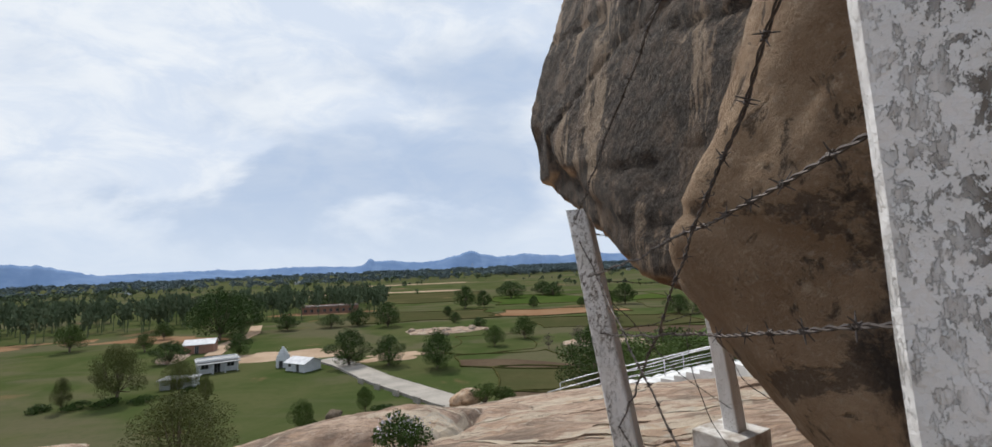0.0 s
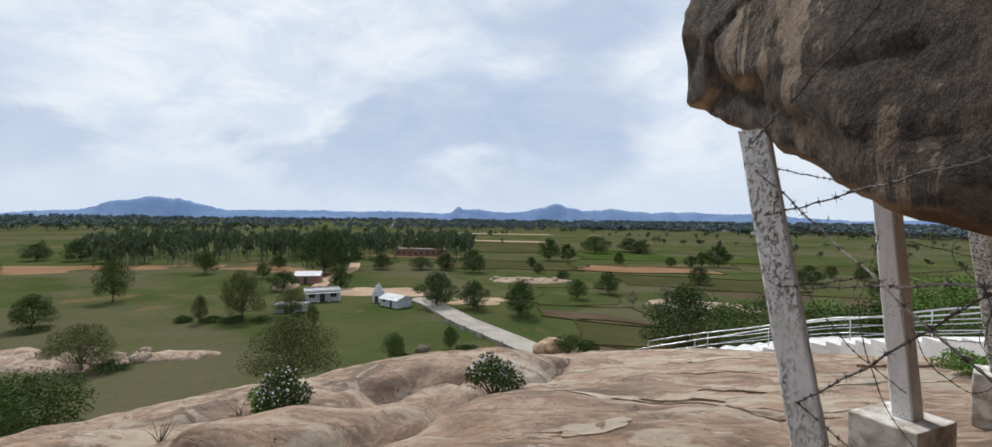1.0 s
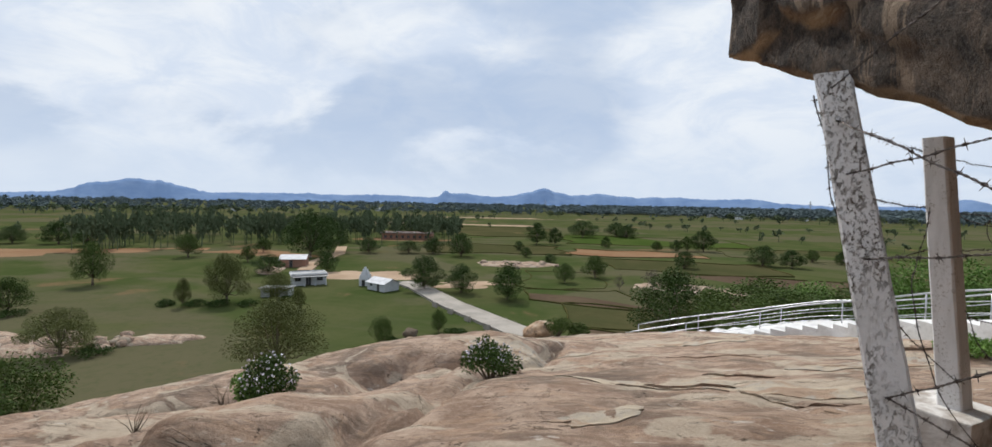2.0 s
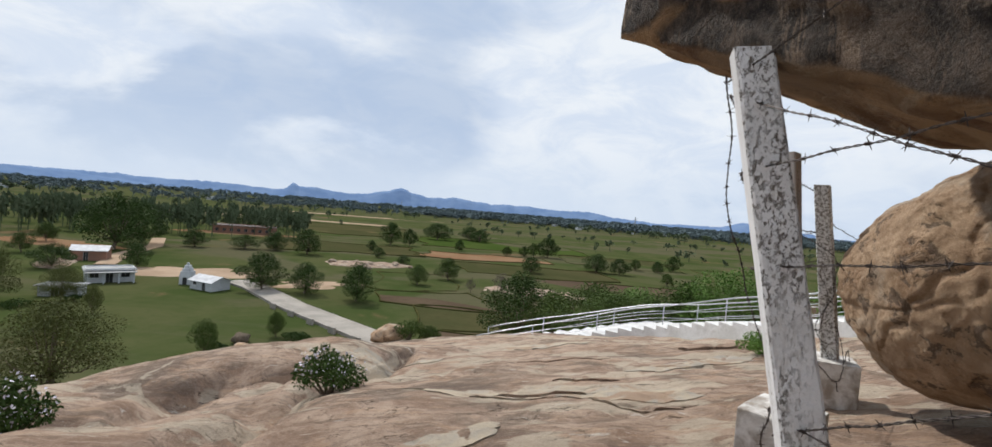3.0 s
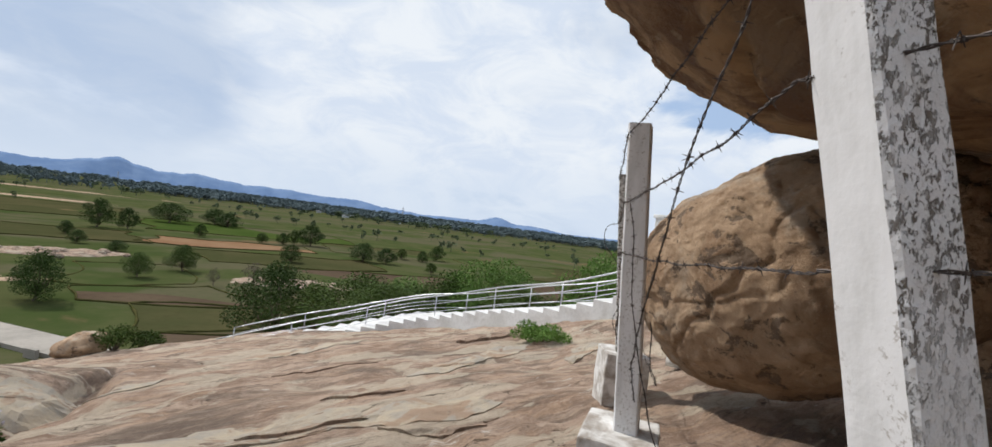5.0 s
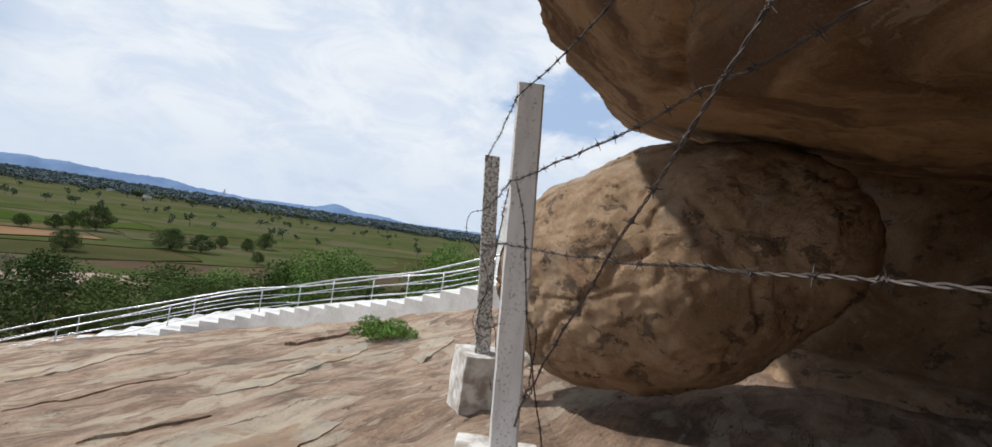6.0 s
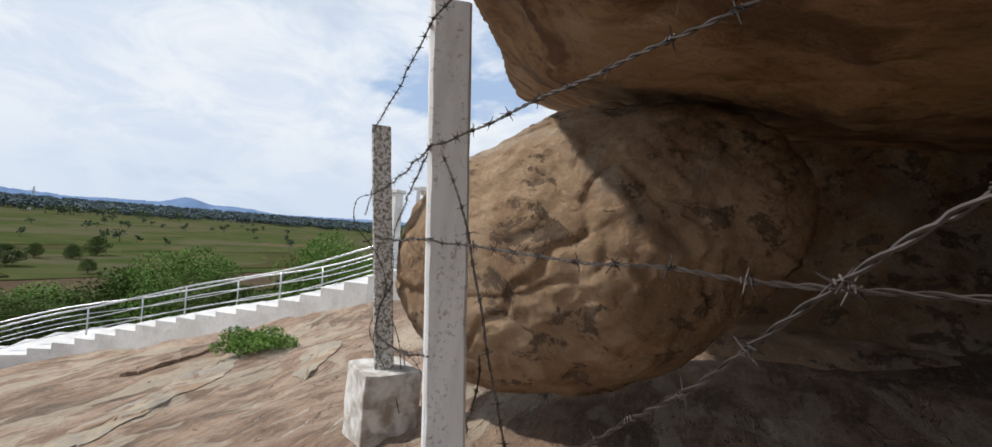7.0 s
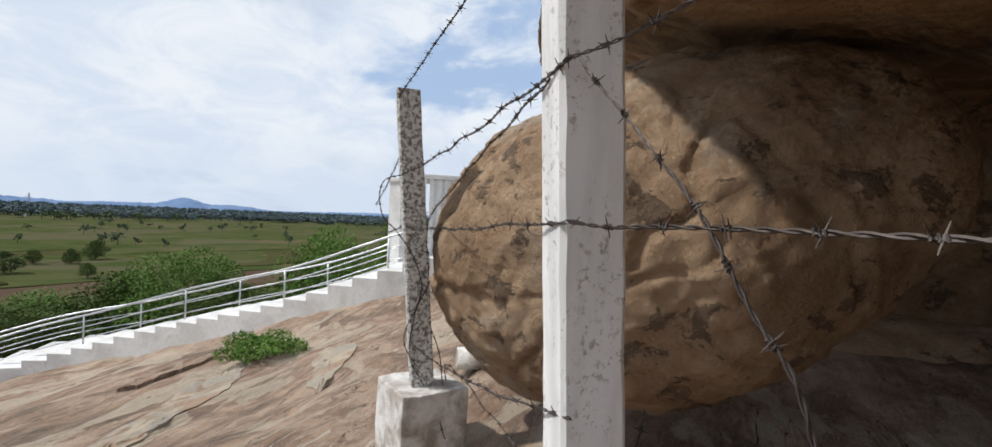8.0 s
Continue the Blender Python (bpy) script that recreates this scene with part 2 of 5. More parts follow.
def mouldy(g, pos):
    """Whitewash mostly eaten by grey mould."""
    flake = g.ramp(g.noise(pos, 42, 9, 0.78, 0.3), 0.47, 0.55)
    c = g.mix(flake, (0.66, 0.66, 0.65), (0.17, 0.155, 0.135))
    return c, g.noise(pos, 45, 4)


def two_tone(a, b, scale=3.0, fine=30.0, detail=5):
    def build(g, pos):
        n, f = g.noise(pos, scale, detail, 0.6, 0.4), g.noise(pos, fine, 4, 0.65)
        c = g.mix(g.ramp(n, 0.35, 0.65), a, b)
        return g.mix(g.math("MULTIPLY", g.ramp(f, 0.45, 0.75), 0.3), c, tuple(v * 0.5 for v in a)), f
    return build


def leafy(a, b):
    def build(g, pos):
        info = g.node("ShaderNodeObjectInfo").outputs["Random"]
        isl = g.node("ShaderNodeNewGeometry").outputs["Random Per Island"]
        c = g.mix(isl, a, b)
        return g.mix(g.math("MULTIPLY", info, 0.45), c, tuple(v * 0.62 for v in a)), None
    return build


def valley(g, pos):
    """Grazed meadow, dry turf and bare soil, in patches of field size."""
    big = g.noise(g.mapped(pos, (1, 1.6, 1), (0, 0, 0.3)), 0.012, 6, 0.6, 0.6)
    mid = g.noise(pos, 0.055, 6, 0.62, 0.5)
    tuft = g.noise(pos, 0.9, 5, 0.7)
    c = g.mix(g.ramp(mid, 0.36, 0.64), (0.046, 0.064, 0.021), (0.074, 0.080, 0.034))
    c = g.mix(g.math("MULTIPLY", g.ramp(big, 0.46, 0.58), 0.8), c, (0.098, 0.088, 0.054))
    c = g.mix(g.math("MULTIPLY", g.ramp(g.noise(g.mapped(pos, loc=(90, 40, 0)), 0.03, 6, 0.62, 0.4), 0.60, 0.68), 0.7), c, (0.16, 0.105, 0.06))
    c = g.mix(g.math("MULTIPLY", g.ramp(tuft, 0.45, 0.75), 0.4), c, (0.042, 0.06, 0.022))
    return c, tuft


# the blue of distant air is painted into the hill colour
def hazed_hill_tone(g, pos):
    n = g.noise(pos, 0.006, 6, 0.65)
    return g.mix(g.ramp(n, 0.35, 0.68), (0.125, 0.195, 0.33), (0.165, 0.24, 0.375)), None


M_ROCK = material("granite", granite, 0.9, 0.05, spec=0.0)
M_BOULDER = material("boulder_rock", boulder_rock, 0.92, 0.06)
M_STREAK = material("streaked_rock", streaked_rock, 0.92, 0.06)
M_CAP = material("cap_rock", cap_rock, 0.93, 0.07)
M_STAIN = material("stained_rock", stained_rock, 0.92, 0.09)
M_PALE = material("worn_granite", worn_granite, 0.9, 0.03, spec=0.0)
M_WASH = material("whitewash", whitewash, 0.88, 0.006)
M_CLEAN = material("clean_whitewash", clean_wash, 0.85, 0.0015)
M_MOULD = material("mouldy_whitewash", mouldy, 0.92, 0.008)
M_BLOCK = material("block_concrete", two_tone((0.72, 0.71, 0.69), (0.33, 0.29, 0.25), 6, 30, 9), 0.92, 0.008)
M_WIRE = material("rusty_wire", two_tone((0.10, 0.085, 0.08), (0.06, 0.048, 0.042), 30, 200), 0.6, 0, 0.5)
M_STEEL = material("brushed_steel", two_tone((0.50, 0.51, 0.53), (0.42, 0.43, 0.45), 4, 90), 0.36, 0, 0.9)
M_STEP = material("white_steps", two_tone((0.74, 0.74, 0.73), (0.6, 0.59, 0.57), 1.6, 12), 0.8, 0.004)
M_VALLEY = material("meadow", valley, 0.95, spec=0.0)
M_GREEN = material("green_pasture", two_tone((0.042, 0.068, 0.016), (0.058, 0.080, 0.022), 0.07, 0.9), 0.95, spec=0.0)
M_SOIL = material("ploughed_soil", two_tone((0.078, 0.056, 0.039), (0.100, 0.074, 0.050), 0.05, 0.7), 0.95, spec=0.0)
M_EARTH = material("red_earth", two_tone((0.20, 0.115, 0.065), (0.235, 0.15, 0.09), 0.06, 0.6), 0.95, spec=0.0)
M_SAND = material("pale_earth", two_tone((0.40, 0.30, 0.215), (0.31, 0.225, 0.155), 0.12, 0.8), 0.95, spec=0.0)
M_STUBBLE = material("stubble", two_tone((0.074, 0.067, 0.032), (0.052, 0.056, 0.024), 0.04, 0.8), 0.95, spec=0.0)
M_BUND = material("grassy_bund", two_tone((0.050, 0.054, 0.018), (0.075, 0.068, 0.028), 0.3, 2), 0.95, spec=0.0)
M_ROAD = material("concrete_road", two_tone((0.34, 0.31, 0.27), (0.25, 0.23, 0.20), 0.25, 2.5), 0.9)
M_WALL = material("white_wall", two_tone((0.56, 0.58, 0.60), (0.44, 0.46, 0.48), 0.4, 4), 0.85)
M_ROOF = material("grey_roof", two_tone((0.40, 0.40, 0.40), (0.28, 0.28, 0.28), 0.5, 3), 0.85)
M_DARK = material("dark_opening", two_tone((0.03, 0.032, 0.035), (0.045, 0.045, 0.045), 1, 5), 0.8)
M_BRICK = material("brick_wall", two_tone((0.32, 0.17, 0.12), (0.26, 0.15, 0.11), 0.5, 3), 0.9)
M_BARK = material("bark", two_tone((0.11, 0.085, 0.06), (0.17, 0.14, 0.11), 3, 20), 0.95, spec=0.0)
M_HILL = material("haze_blue_hills", hazed_hill_tone, 1.0, spec=0.0)
LEAF_DARK = material("leaf_dark", leafy((0.032, 0.060, 0.013), (0.064, 0.105, 0.024)), 0.7, spec=0.12)
LEAF_MID = material("leaf_green", leafy((0.046, 0.078, 0.016), (0.085, 0.125, 0.028)), 0.7, spec=0.12)
LEAF_OLIVE = material("leaf_olive", leafy((0.070, 0.085, 0.022), (0.12, 0.13, 0.038)), 0.7, spec=0.12)
LEAF_BRIGHT = material("leaf_bright", leafy((0.09, 0.175, 0.034), (0.155, 0.26, 0.06)), 0.65, spec=0.12)
# air haze is put into these two leaf colours, more into the second
LEAF_LIGHT_HAZE = material("leaf_light_haze", leafy((0.088, 0.118, 0.066), (0.13, 0.155, 0.092)), 0.9, spec=0.0)
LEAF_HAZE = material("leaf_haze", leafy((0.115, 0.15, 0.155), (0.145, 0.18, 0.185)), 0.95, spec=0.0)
M_PETAL = material("petal", two_tone((0.72, 0.68, 0.76), (0.62, 0.58, 0.68), 20, 90), 0.7)


# ---- building helpers ----
def mesh_object(name, verts, faces, mat, smooth=False):
    me = bpy.data.meshes.new(name)
    me.from_pydata([tuple(v) for v in verts], [], [tuple(f) for f in faces])
    me.materials.append(mat)
    if smooth:
        me.polygons.foreach_set("use_smooth", [True] * len(me.polygons))
    me.update()
    return new(name, me)


def part(name, bm, mat, parent, label="", smooth=False):
    me = bpy.data.meshes.new(name)
    bm.to_mesh(me)
    bm.free()
    me.materials.append(mat)
    if smooth:
        me.polygons.foreach_set("use_smooth", [True] * len(me.polygons))
    ob = new(name, me)
    ob.parent = parent
    return tagged(ob, label)


def raw_part(name, verts, faces, mat, parent, label="", smooth=False):
    ob = mesh_object(name, verts, faces, mat, smooth)
    ob.parent = parent
    return tagged(ob, label)


def empty(name, m, label, category, group="", kind=""):
    ob = new(name)
    ob.matrix_world = m
    ob.empty_display_size = 0.1
    return tagged(ob, label, category, group, kind)


def box(bm, x0, x1, y0, y1, z0, z1, bevel=0.0):
    r = bmesh.ops.create_cube(bm, size=1, matrix=Matrix.Translation(((x0 + x1) / 2, (y0 + y1) / 2, (z0 + z1) / 2)) @ Matrix.Diagonal((x1 - x0, y1 - y0, z1 - z0, 1)))
    if bevel:
        es = list({e for v in r["verts"] for e in v.link_edges})
        bmesh.ops.bevel(bm, geom=es, offset=bevel, segments=2, affect="EDGES", profile=0.6)
    return bm


def boxed(x0, x1, y0, y1, z0, z1, bevel=0.0):
    return box(bmesh.new(), x0, x1, y0, y1, z0, z1, bevel)


def tube(points, radii, sides=8):
    """Verts and faces of a tube along points."""
    pts = [Vector(p) for p in points]
    if not hasattr(radii, "__len__"):
        radii = [radii] * len(pts)
    vs, fs = [], []
    side = None
    for i, p in enumerate(pts):
        d = (pts[min(i + 1, len(pts) - 1)] - pts[max(i - 1, 0)]).normalized()
        if side is None:
            side = d.orthogonal().normalized()
        side = (side - d * side.dot(d)).normalized()
        other = d.cross(side)
        for k in range(sides):
            a = 2 * math.pi * k / sides
            vs.append(p + (side * math.cos(a) + other * math.sin(a)) * radii[i])
        if i:
            o = (i - 1) * sides
            fs += [(o + k, o + (k + 1) % sides, o + sides + (k + 1) % sides, o + sides + k) for k in range(sides)]
    n = len(vs)
    fs.append(tuple(range(sides))[::-1])
    fs.append(tuple(range(n - sides, n)))
    return vs, fs


def joined(pieces):
    vs, fs = [], []
    for v, f in pieces:
        o = len(vs)
        vs += list(v)
        fs += [tuple(i + o for i in q) for q in f]
    return vs, fs


def fbm(p, octaves=4):
    return noise.fractal(p, 0.9, 2.1, octaves)


def rock_blob(name, planes_from, center, sharp, mat, amp, seed, level=6, cracks=0.0, grow=0.0):
    """A boulder: the rounded hull of corner points, roughened at three scales, with ledges and cracks."""
    c = Vector(center)
    hull = bmesh.new()
    for p in planes_from:
        hull.verts.new(Vector(p) - c)
    bmesh.ops.convex_hull(hull, input=hull.verts)
    hull.normal_update()
    planes = [(f.normal.copy(), f.normal.dot(f.verts[0].co)) for f in hull.faces]
    hull.free()
    ns = np.array([tuple(n) for n, d in planes])
    ds = np.array([d for n, d in planes])
    if (ds < 0).sum() > len(ds) / 2:
        ns, ds = -ns, -ds
    ds = ds + grow
    bm = bmesh.new()
    bmesh.ops.create_icosphere(bm, subdivisions=level, radius=1)
    off = Vector((seed * 3.7, seed * 1.3, -seed * 2.1))
    for v in bm.verts:
        d = v.co.normalized()
        q = np.maximum(ns @ np.array(d), 0) / ds
        r = (q ** sharp).sum() ** (-1 / sharp)
        p = d * r
        rough = amp * (fbm(p * 0.9 + off, 5) + 0.35 * fbm(p * 3.1 + off, 5) + 0.12 * fbm(p * 9.0 + off, 3))
        if cracks:
            w = noise.noise(Vector((p.x * 0.8, p.y * 0.8, p.z * 1.7)) + off * 2)
            rough -= cracks * math.exp(-(w / 0.035) ** 2)
            rough += cracks * 0.8 * math.floor(3.2 * noise.noise(p * 0.75 - off)) / 3.2
        v.co = p + d * rough
    me = bpy.data.meshes.new(name)
    bm.to_mesh(me)
    bm.free()
    me.materials.append(mat)
    me.polygons.foreach_set("use_smooth", [True] * len(me.polygons))
    ob = new(name, me)
    ob.location = c
    return ob

# ---- the rock dome and the valley ----
VALLEY = -18.4


def dome(x, y):
    z = 0.236 + 0.1135 * x - 0.1853 * y - 0.0041 * x * x + 0.0002 * x * y - 0.0017 * y * y
    z += 0.45 * math.exp(-(((x - 11.2) / 2.2) ** 2 + ((y - 9.0) / 2.6) ** 2))
    return z - 0.06 * max(0.0, x - 11.0) ** 2


def dome_detail(x, y):
    p = Vector((x, y, 0.0))
    far = min(1.0, math.hypot(x - 1, y - 3) / 6)
    h = 0.16 * fbm(p * 0.22 + Vector((2, 5, 0)), 3) * far
    h += 0.07 * fbm(p * 0.7, 4)
    # rounded sheets of rock that end in low ledges
    q = Vector((x * 0.32 + y * 0.1, y * 0.55 - x * 0.12, 3.0))
    s = noise.noise(q) + 0.25 * noise.noise(q * 2.7)
    step = s * 3.0
    k = math.floor(step)
    f = step - k
    h += 0.07 * (k + min(1.0, f / 0.16)) / 3.0
    # joints between the lobes on the outer slope
    lobe = max(0.0, min(1.0, (-x + 2.0) / 4)) * max(0.0, min(1.0, (y - 0.5) / 2))
    w = noise.noise(Vector((x * 0.2 + 4.2, y * 0.30 + 1.7, 0.5))) + 0.08 * noise.noise(p * 1.5)
    h -= lobe * 0.42 * math.exp(-(w / 0.06) ** 2)
    h += lobe * 0.25 * abs(w)
    for cx, cy, rx, ry, hh in ((-4.8, 11.2, 3.4, 2.2, 0.55), (-1.6, 12.5, 2.2, 1.6, 0.22), (-4.4, 4.6, 1.8, 1.3, 0.22), (-1.4, 5.2, 2.0, 1.5, 0.16), (-8.5, 8.5, 2.6, 1.8, 0.3)):
        e = ((x - cx) / rx) ** 2 + ((y - cy) / ry) ** 2
        if e < 1:
            h += hh * (1 - e) ** 0.75
    c = noise.noise(Vector((x * 0.5 - 3, y * 0.9 + 6, 1.5))) + 0.1 * noise.noise(p * 3)
    h -= 0.05 * math.exp(-(c / 0.02) ** 2)
    h += 0.018 * fbm(p * 4.0, 3)
    return h


def ground_z(x, y):
    return max(dome(x, y) + dome_detail(x, y), VALLEY)


def build_dome():
    def axis(n, mid, scale, reach):
        k = math.asinh(reach / scale)
        return [mid + scale * math.sinh(k * (2 * i / (n - 1) - 1)) for i in range(n)]
    xs, ys = axis(440, 2.0, 9.0, 90.0), axis(440, 5.0, 9.0, 90.0)
    vs, fs = [], []
    for y in ys:
        for x in xs:
            z = dome(x, y)
            vs.append((x, y, z + dome_detail(x, y) if z > -24 else z))
    n = len(xs)
    for j in range(len(ys) - 1):
        for i in range(n - 1):
            a = j * n + i
            if max(vs[a][2], vs[a + 1][2], vs[a + n][2], vs[a + n + 1][2]) > VALLEY - 3:
                fs.append((a, a + 1, a + n + 1, a + n))
    ob = mesh_object("rock_ground", vs, fs, M_ROCK, True)
    tagged(ob, "bare sloping granite dome with brown water stains and pale worn patches", "rock", kind="structure")


def build_valley():
    vs, fs = [(0, 0, VALLEY)], []
    rings = [6 * 1.075 ** i for i in range(93)]
    k = 160
    for r in rings:
        for a in range(k):
            t = 2 * math.pi * a / k
            x, y = r * math.cos(t), r * math.sin(t)
            vs.append((x, y, VALLEY + 0.5 * noise.noise(Vector((x * 0.012, y * 0.012, 0))) * min(1, r / 200)))
    for a in range(k):
        fs.append((0, 1 + a, 1 + (a + 1) % k))
    for j in range(len(rings) - 1):
        o = 1 + j * k
        fs += [(o + a, o + k + a, o + k + (a + 1) % k, o + (a + 1) % k) for a in range(k)]
    ob = mesh_object("ground", vs, fs, M_VALLEY, True)
    tagged(ob, "wide green and brown valley floor of meadows and fields", "ground", kind="structure")


def build_hills():
    """Ranges of low hills round the horizon, haze blue in their colour, each a ridge with a rough crest."""
    def crest(az, ridge):
        return sum(h * math.exp(-((az - c) / w) ** 2) for c, w, h in ridge)
    ranges = [
        (4300, [(137, 2.6, 125), (140.2, 1.6, 60), (133.5, 2.2, 70), (127, 6, 55), (143.5, 3, 30)], 4),
        (4500, [(94, 3.6, 85), (93.8, 1.5, 32), (88, 3, 80), (83, 4, 62), (99, 7, 55), (105.8, 0.5, 48), (104, 2.5, 50), (112, 6, 50), (78, 4, 52), (72, 5, 42), (66, 3, 20), (72, 2.5, 26), (124, 9, 60)], 9),
        (4650, [(55.3, 1.7, 62), (51, 3.0, 40), (60, 6, 30), (44, 3, 8), (38, 5, 22), (30, 6, 25)], 15)]
    for dist, ridge, seed in ranges:
        vs, fs = [], []
        azs = [20 + 0.2 * i for i in range(651)]
        for az in azs:
            a = radians(az)
            h = crest(az, ridge)
            h *= 1 + 0.14 * fbm(Vector((az * 0.5, seed, 0)), 4)
            h += 6 * fbm(Vector((az * 2.2, seed, 1)), 3)
            for k, (dr, f) in enumerate(((-260, 0.0), (-150, 0.45), (-60, 0.82), (0, 1.0), (90, 0.4))):
                r = dist + dr + 40 * noise.noise(Vector((az * 0.8, k, seed)))
                vs.append((r * math.cos(a), r * math.sin(a), VALLEY - 2 + max(0, h + 14) * f))
        for i in range(len(azs) - 1):
            for k in range(4):
                o = i * 5 + k
                fs.append((o, o + 5, o + 6, o + 1))
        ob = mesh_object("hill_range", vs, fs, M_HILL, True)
        tagged(ob, "long range of low hills on the horizon, coloured with blue haze", "hills", kind="structure")


build_dome()
build_valley()
build_hills()


# ---- the stacked boulders ----
# the unseen corners at y below -2 are stretched out to deepen the shade underneath
CAP = [(0.45, 2.19, 2.57), (0.39, 1.98, 3.03), (0.72, 1.94, 3.99), (2.18, 2.33, 4.8), (2.51, 3.0, 2.66), (3.29, 2.6, 4.36), (7.45, 2.89, 3.0), (3.86, 2.88, 3.13), (6.73, 4.32, 3.33), (2.48, 2.37, 2.3), (3.98, 2.78, 2.85),
       (3.91, 0.99, 2.58), (1.55, 1.24, 1.99), (0.84, 0.19, 1.74), (1.18, 0.58, 3.42), (1.83, 0.69, 4.86), (2.53, -2.57, 1.84), (6.63, -2.57, 2.32), (5.93, 3.23, 3.22), (2.78, -2.36, 4.98), (6.63, -2.37, 5.22), (5.63, 3.03, 5.02)]
ob = rock_blob("capstone_boulder", CAP, (3.0, 1.4, 3.5), 230, M_CAP, 0.06, 2, 7, 0.035, 0.075)
tagged(ob, "huge overhanging granite boulder with dark lichen side and tan underside", "boulder")


def round_boulder():
    """A long rounded boulder lying on the slope under the capstone."""
    bm = bmesh.new()
    bmesh.ops.create_icosphere(bm, subdivisions=7, radius=1)
    m = Matrix.Rotation(radians(-89.3), 3, "Z") @ Matrix.Rotation(radians(-22.8), 3, "Y") @ Matrix.Diagonal((1.40, 0.75, 0.955))
    for v in bm.verts:
        if v.co.x > 0:
            v.co.x *= 1.0 + 0.12 * v.co.x
        p = m @ v.co
        d = p.normalized()
        rough = 0.05 * fbm(p * 1.1 + Vector((5, 1, 2)), 5) + 0.022 * fbm(p * 4, 4) + 0.008 * fbm(p * 12, 3)
        w = noise.noise(Vector((p.x * 0.5, p.y * 0.5, p.z * 1.1)) + Vector((9, 3, 1))) + 0.12 * noise.noise(p * 3)
        rough -= 0.018 * math.exp(-(w / 0.02) ** 2)
        st = 2.4 * noise.noise(p * 0.9 + Vector((1, 7, 3))) + 0.35 * noise.noise(p * 3.5)
        rough += 0.05 * (math.floor(st) + min(1.0, (st - math.floor(st)) / 0.10)) / 3.0
        sc = 2.0 * noise.noise(p * 2.1 + Vector((4, 2, 8))) + 0.5 * noise.noise(p * 7.0)
        rough += 0.016 * (math.floor(sc) + min(1.0, (sc - math.floor(sc)) / 0.10))
        k = noise.noise(Vector((p.x * 1.1 + 2, p.y * 0.6, p.z * 0.35 + 5))) + 0.10 * noise.noise(p * 4)
        rough -= 0.03 * math.exp(-(k / 0.016) ** 2)
        v.co = p + d * rough
    me = bpy.data.meshes.new("round_boulder")
    bm.to_mesh(me)
    bm.free()
    me.materials.append(M_BOULDER)
    me.polygons.foreach_set("use_smooth", [True] * len(me.polygons))
    ob = new("round_boulder", me)
    ob.location = (3.98, 2.82, 1.31)
    tagged(ob, "round tan boulder wedged under the larger overhanging rock", "boulder")


round_boulder()
# its unseen far side is stretched to x 4.5 to cut light under the overhang
ob = rock_blob("leaning_boulder", [(0.54, -0.5, 1.92), (1.0, -0.93, 3.21), (0.88, -0.87, 1.29), (1.6, -1.23, 0.52), (1.51, -0.37, 0.78), (4.48, -1.85, 0.1), (4.18, -0.25, 0.1), (0.79, -0.12, 1.6),
                                   (1.1, -0.5, 3.16), (4.48, -1.85, 4.0), (4.18, -0.25, 4.0), (1.11, -1.26, 3.59), (0.98, -1.15, 1.5)], (1.6, -0.65, 1.9), 60, M_STAIN, 0.05, 5, 7, 0.02, 0.03)
tagged(ob, "tall tan granite rock leaning beside the fence", "boulder")
# built wider and taller than what shows, to shut light out under the capstone
ob = rock_blob("back_boulder", [(5.3, -3.4, -0.3), (5.4, 0.4, 0.0), (5.9, 2.6, 0.1), (5.1, -3.2, 3.0), (5.6, 0.2, 3.1), (6.2, 2.7, 3.2), (9.5, -4.0, 0), (9.2, 3.6, -0.4), (9.5, -4, 4.2), (9.0, 3.4, 3.6)],
               (7.3, -0.3, 1.6), 30, M_BOULDER, 0.10, 8, 6, 0.05)
tagged(ob, "shaded tan boulder behind the round one, under the overhang", "boulder")
ob = rock_blob("slab_rock", [(4.6, -1.6, -0.2), (4.9, 1.0, -0.1), (5.0, 2.2, -0.1), (4.9, -1.4, 0.7), (5.2, 0.8, 0.75), (5.6, 1.9, 0.7), (7.0, -1.6, 0.9), (7.0, 2.2, 0.9), (7.0, -1.6, -0.4), (7.0, 2.4, -0.4)],
               (5.8, 0.3, 0.3), 14, M_BOULDER, 0.06, 14, 6, 0.03)
tagged(ob, "low grey rock slab in the shade under the overhang", "boulder")
# unseen boulder added at the back so less light gets under the overhang
ob = rock_blob("rear_boulder", [(2.2, -3.4, -0.4), (2.6, -2.4, 0.0), (5.6, -2.4, 0.0), (2.4, -3.2, 2.6), (2.7, -2.3, 2.5), (5.8, -2.2, 3.0), (2.2, -5.5, -0.4), (6.5, -5.5, -0.4), (2.4, -5.4, 3.6), (6.5, -5.4, 3.8)],
               (4.2, -3.8, 1.4), 24, M_BOULDER, 0.08, 17, 6, 0.04)
tagged(ob, "tan boulder added unseen behind the overhang to keep light out", "boulder")
# unseen rock added behind the walk, it blocks sky light from the south-west
ob = rock_blob("hilltop_rock", [(-3.0, -1.9, -0.6), (-3.4, -2.2, 4.4), (-2.4, -5.5, -0.6), (-2.8, -5.8, 4.6), (-9.2, 1.9, -1.6), (-9.4, 1.6, 4.6), (-13, -6, -2), (-12, -6, 6.0)],
               (-7.0, -3.0, 1.8), 20, M_STREAK, 0.1, 11, 6, 0.03)
tagged(ob, "high tan granite rock added unseen beside the path to block sky light", "boulder")

# ---- fence posts on concrete blocks ----


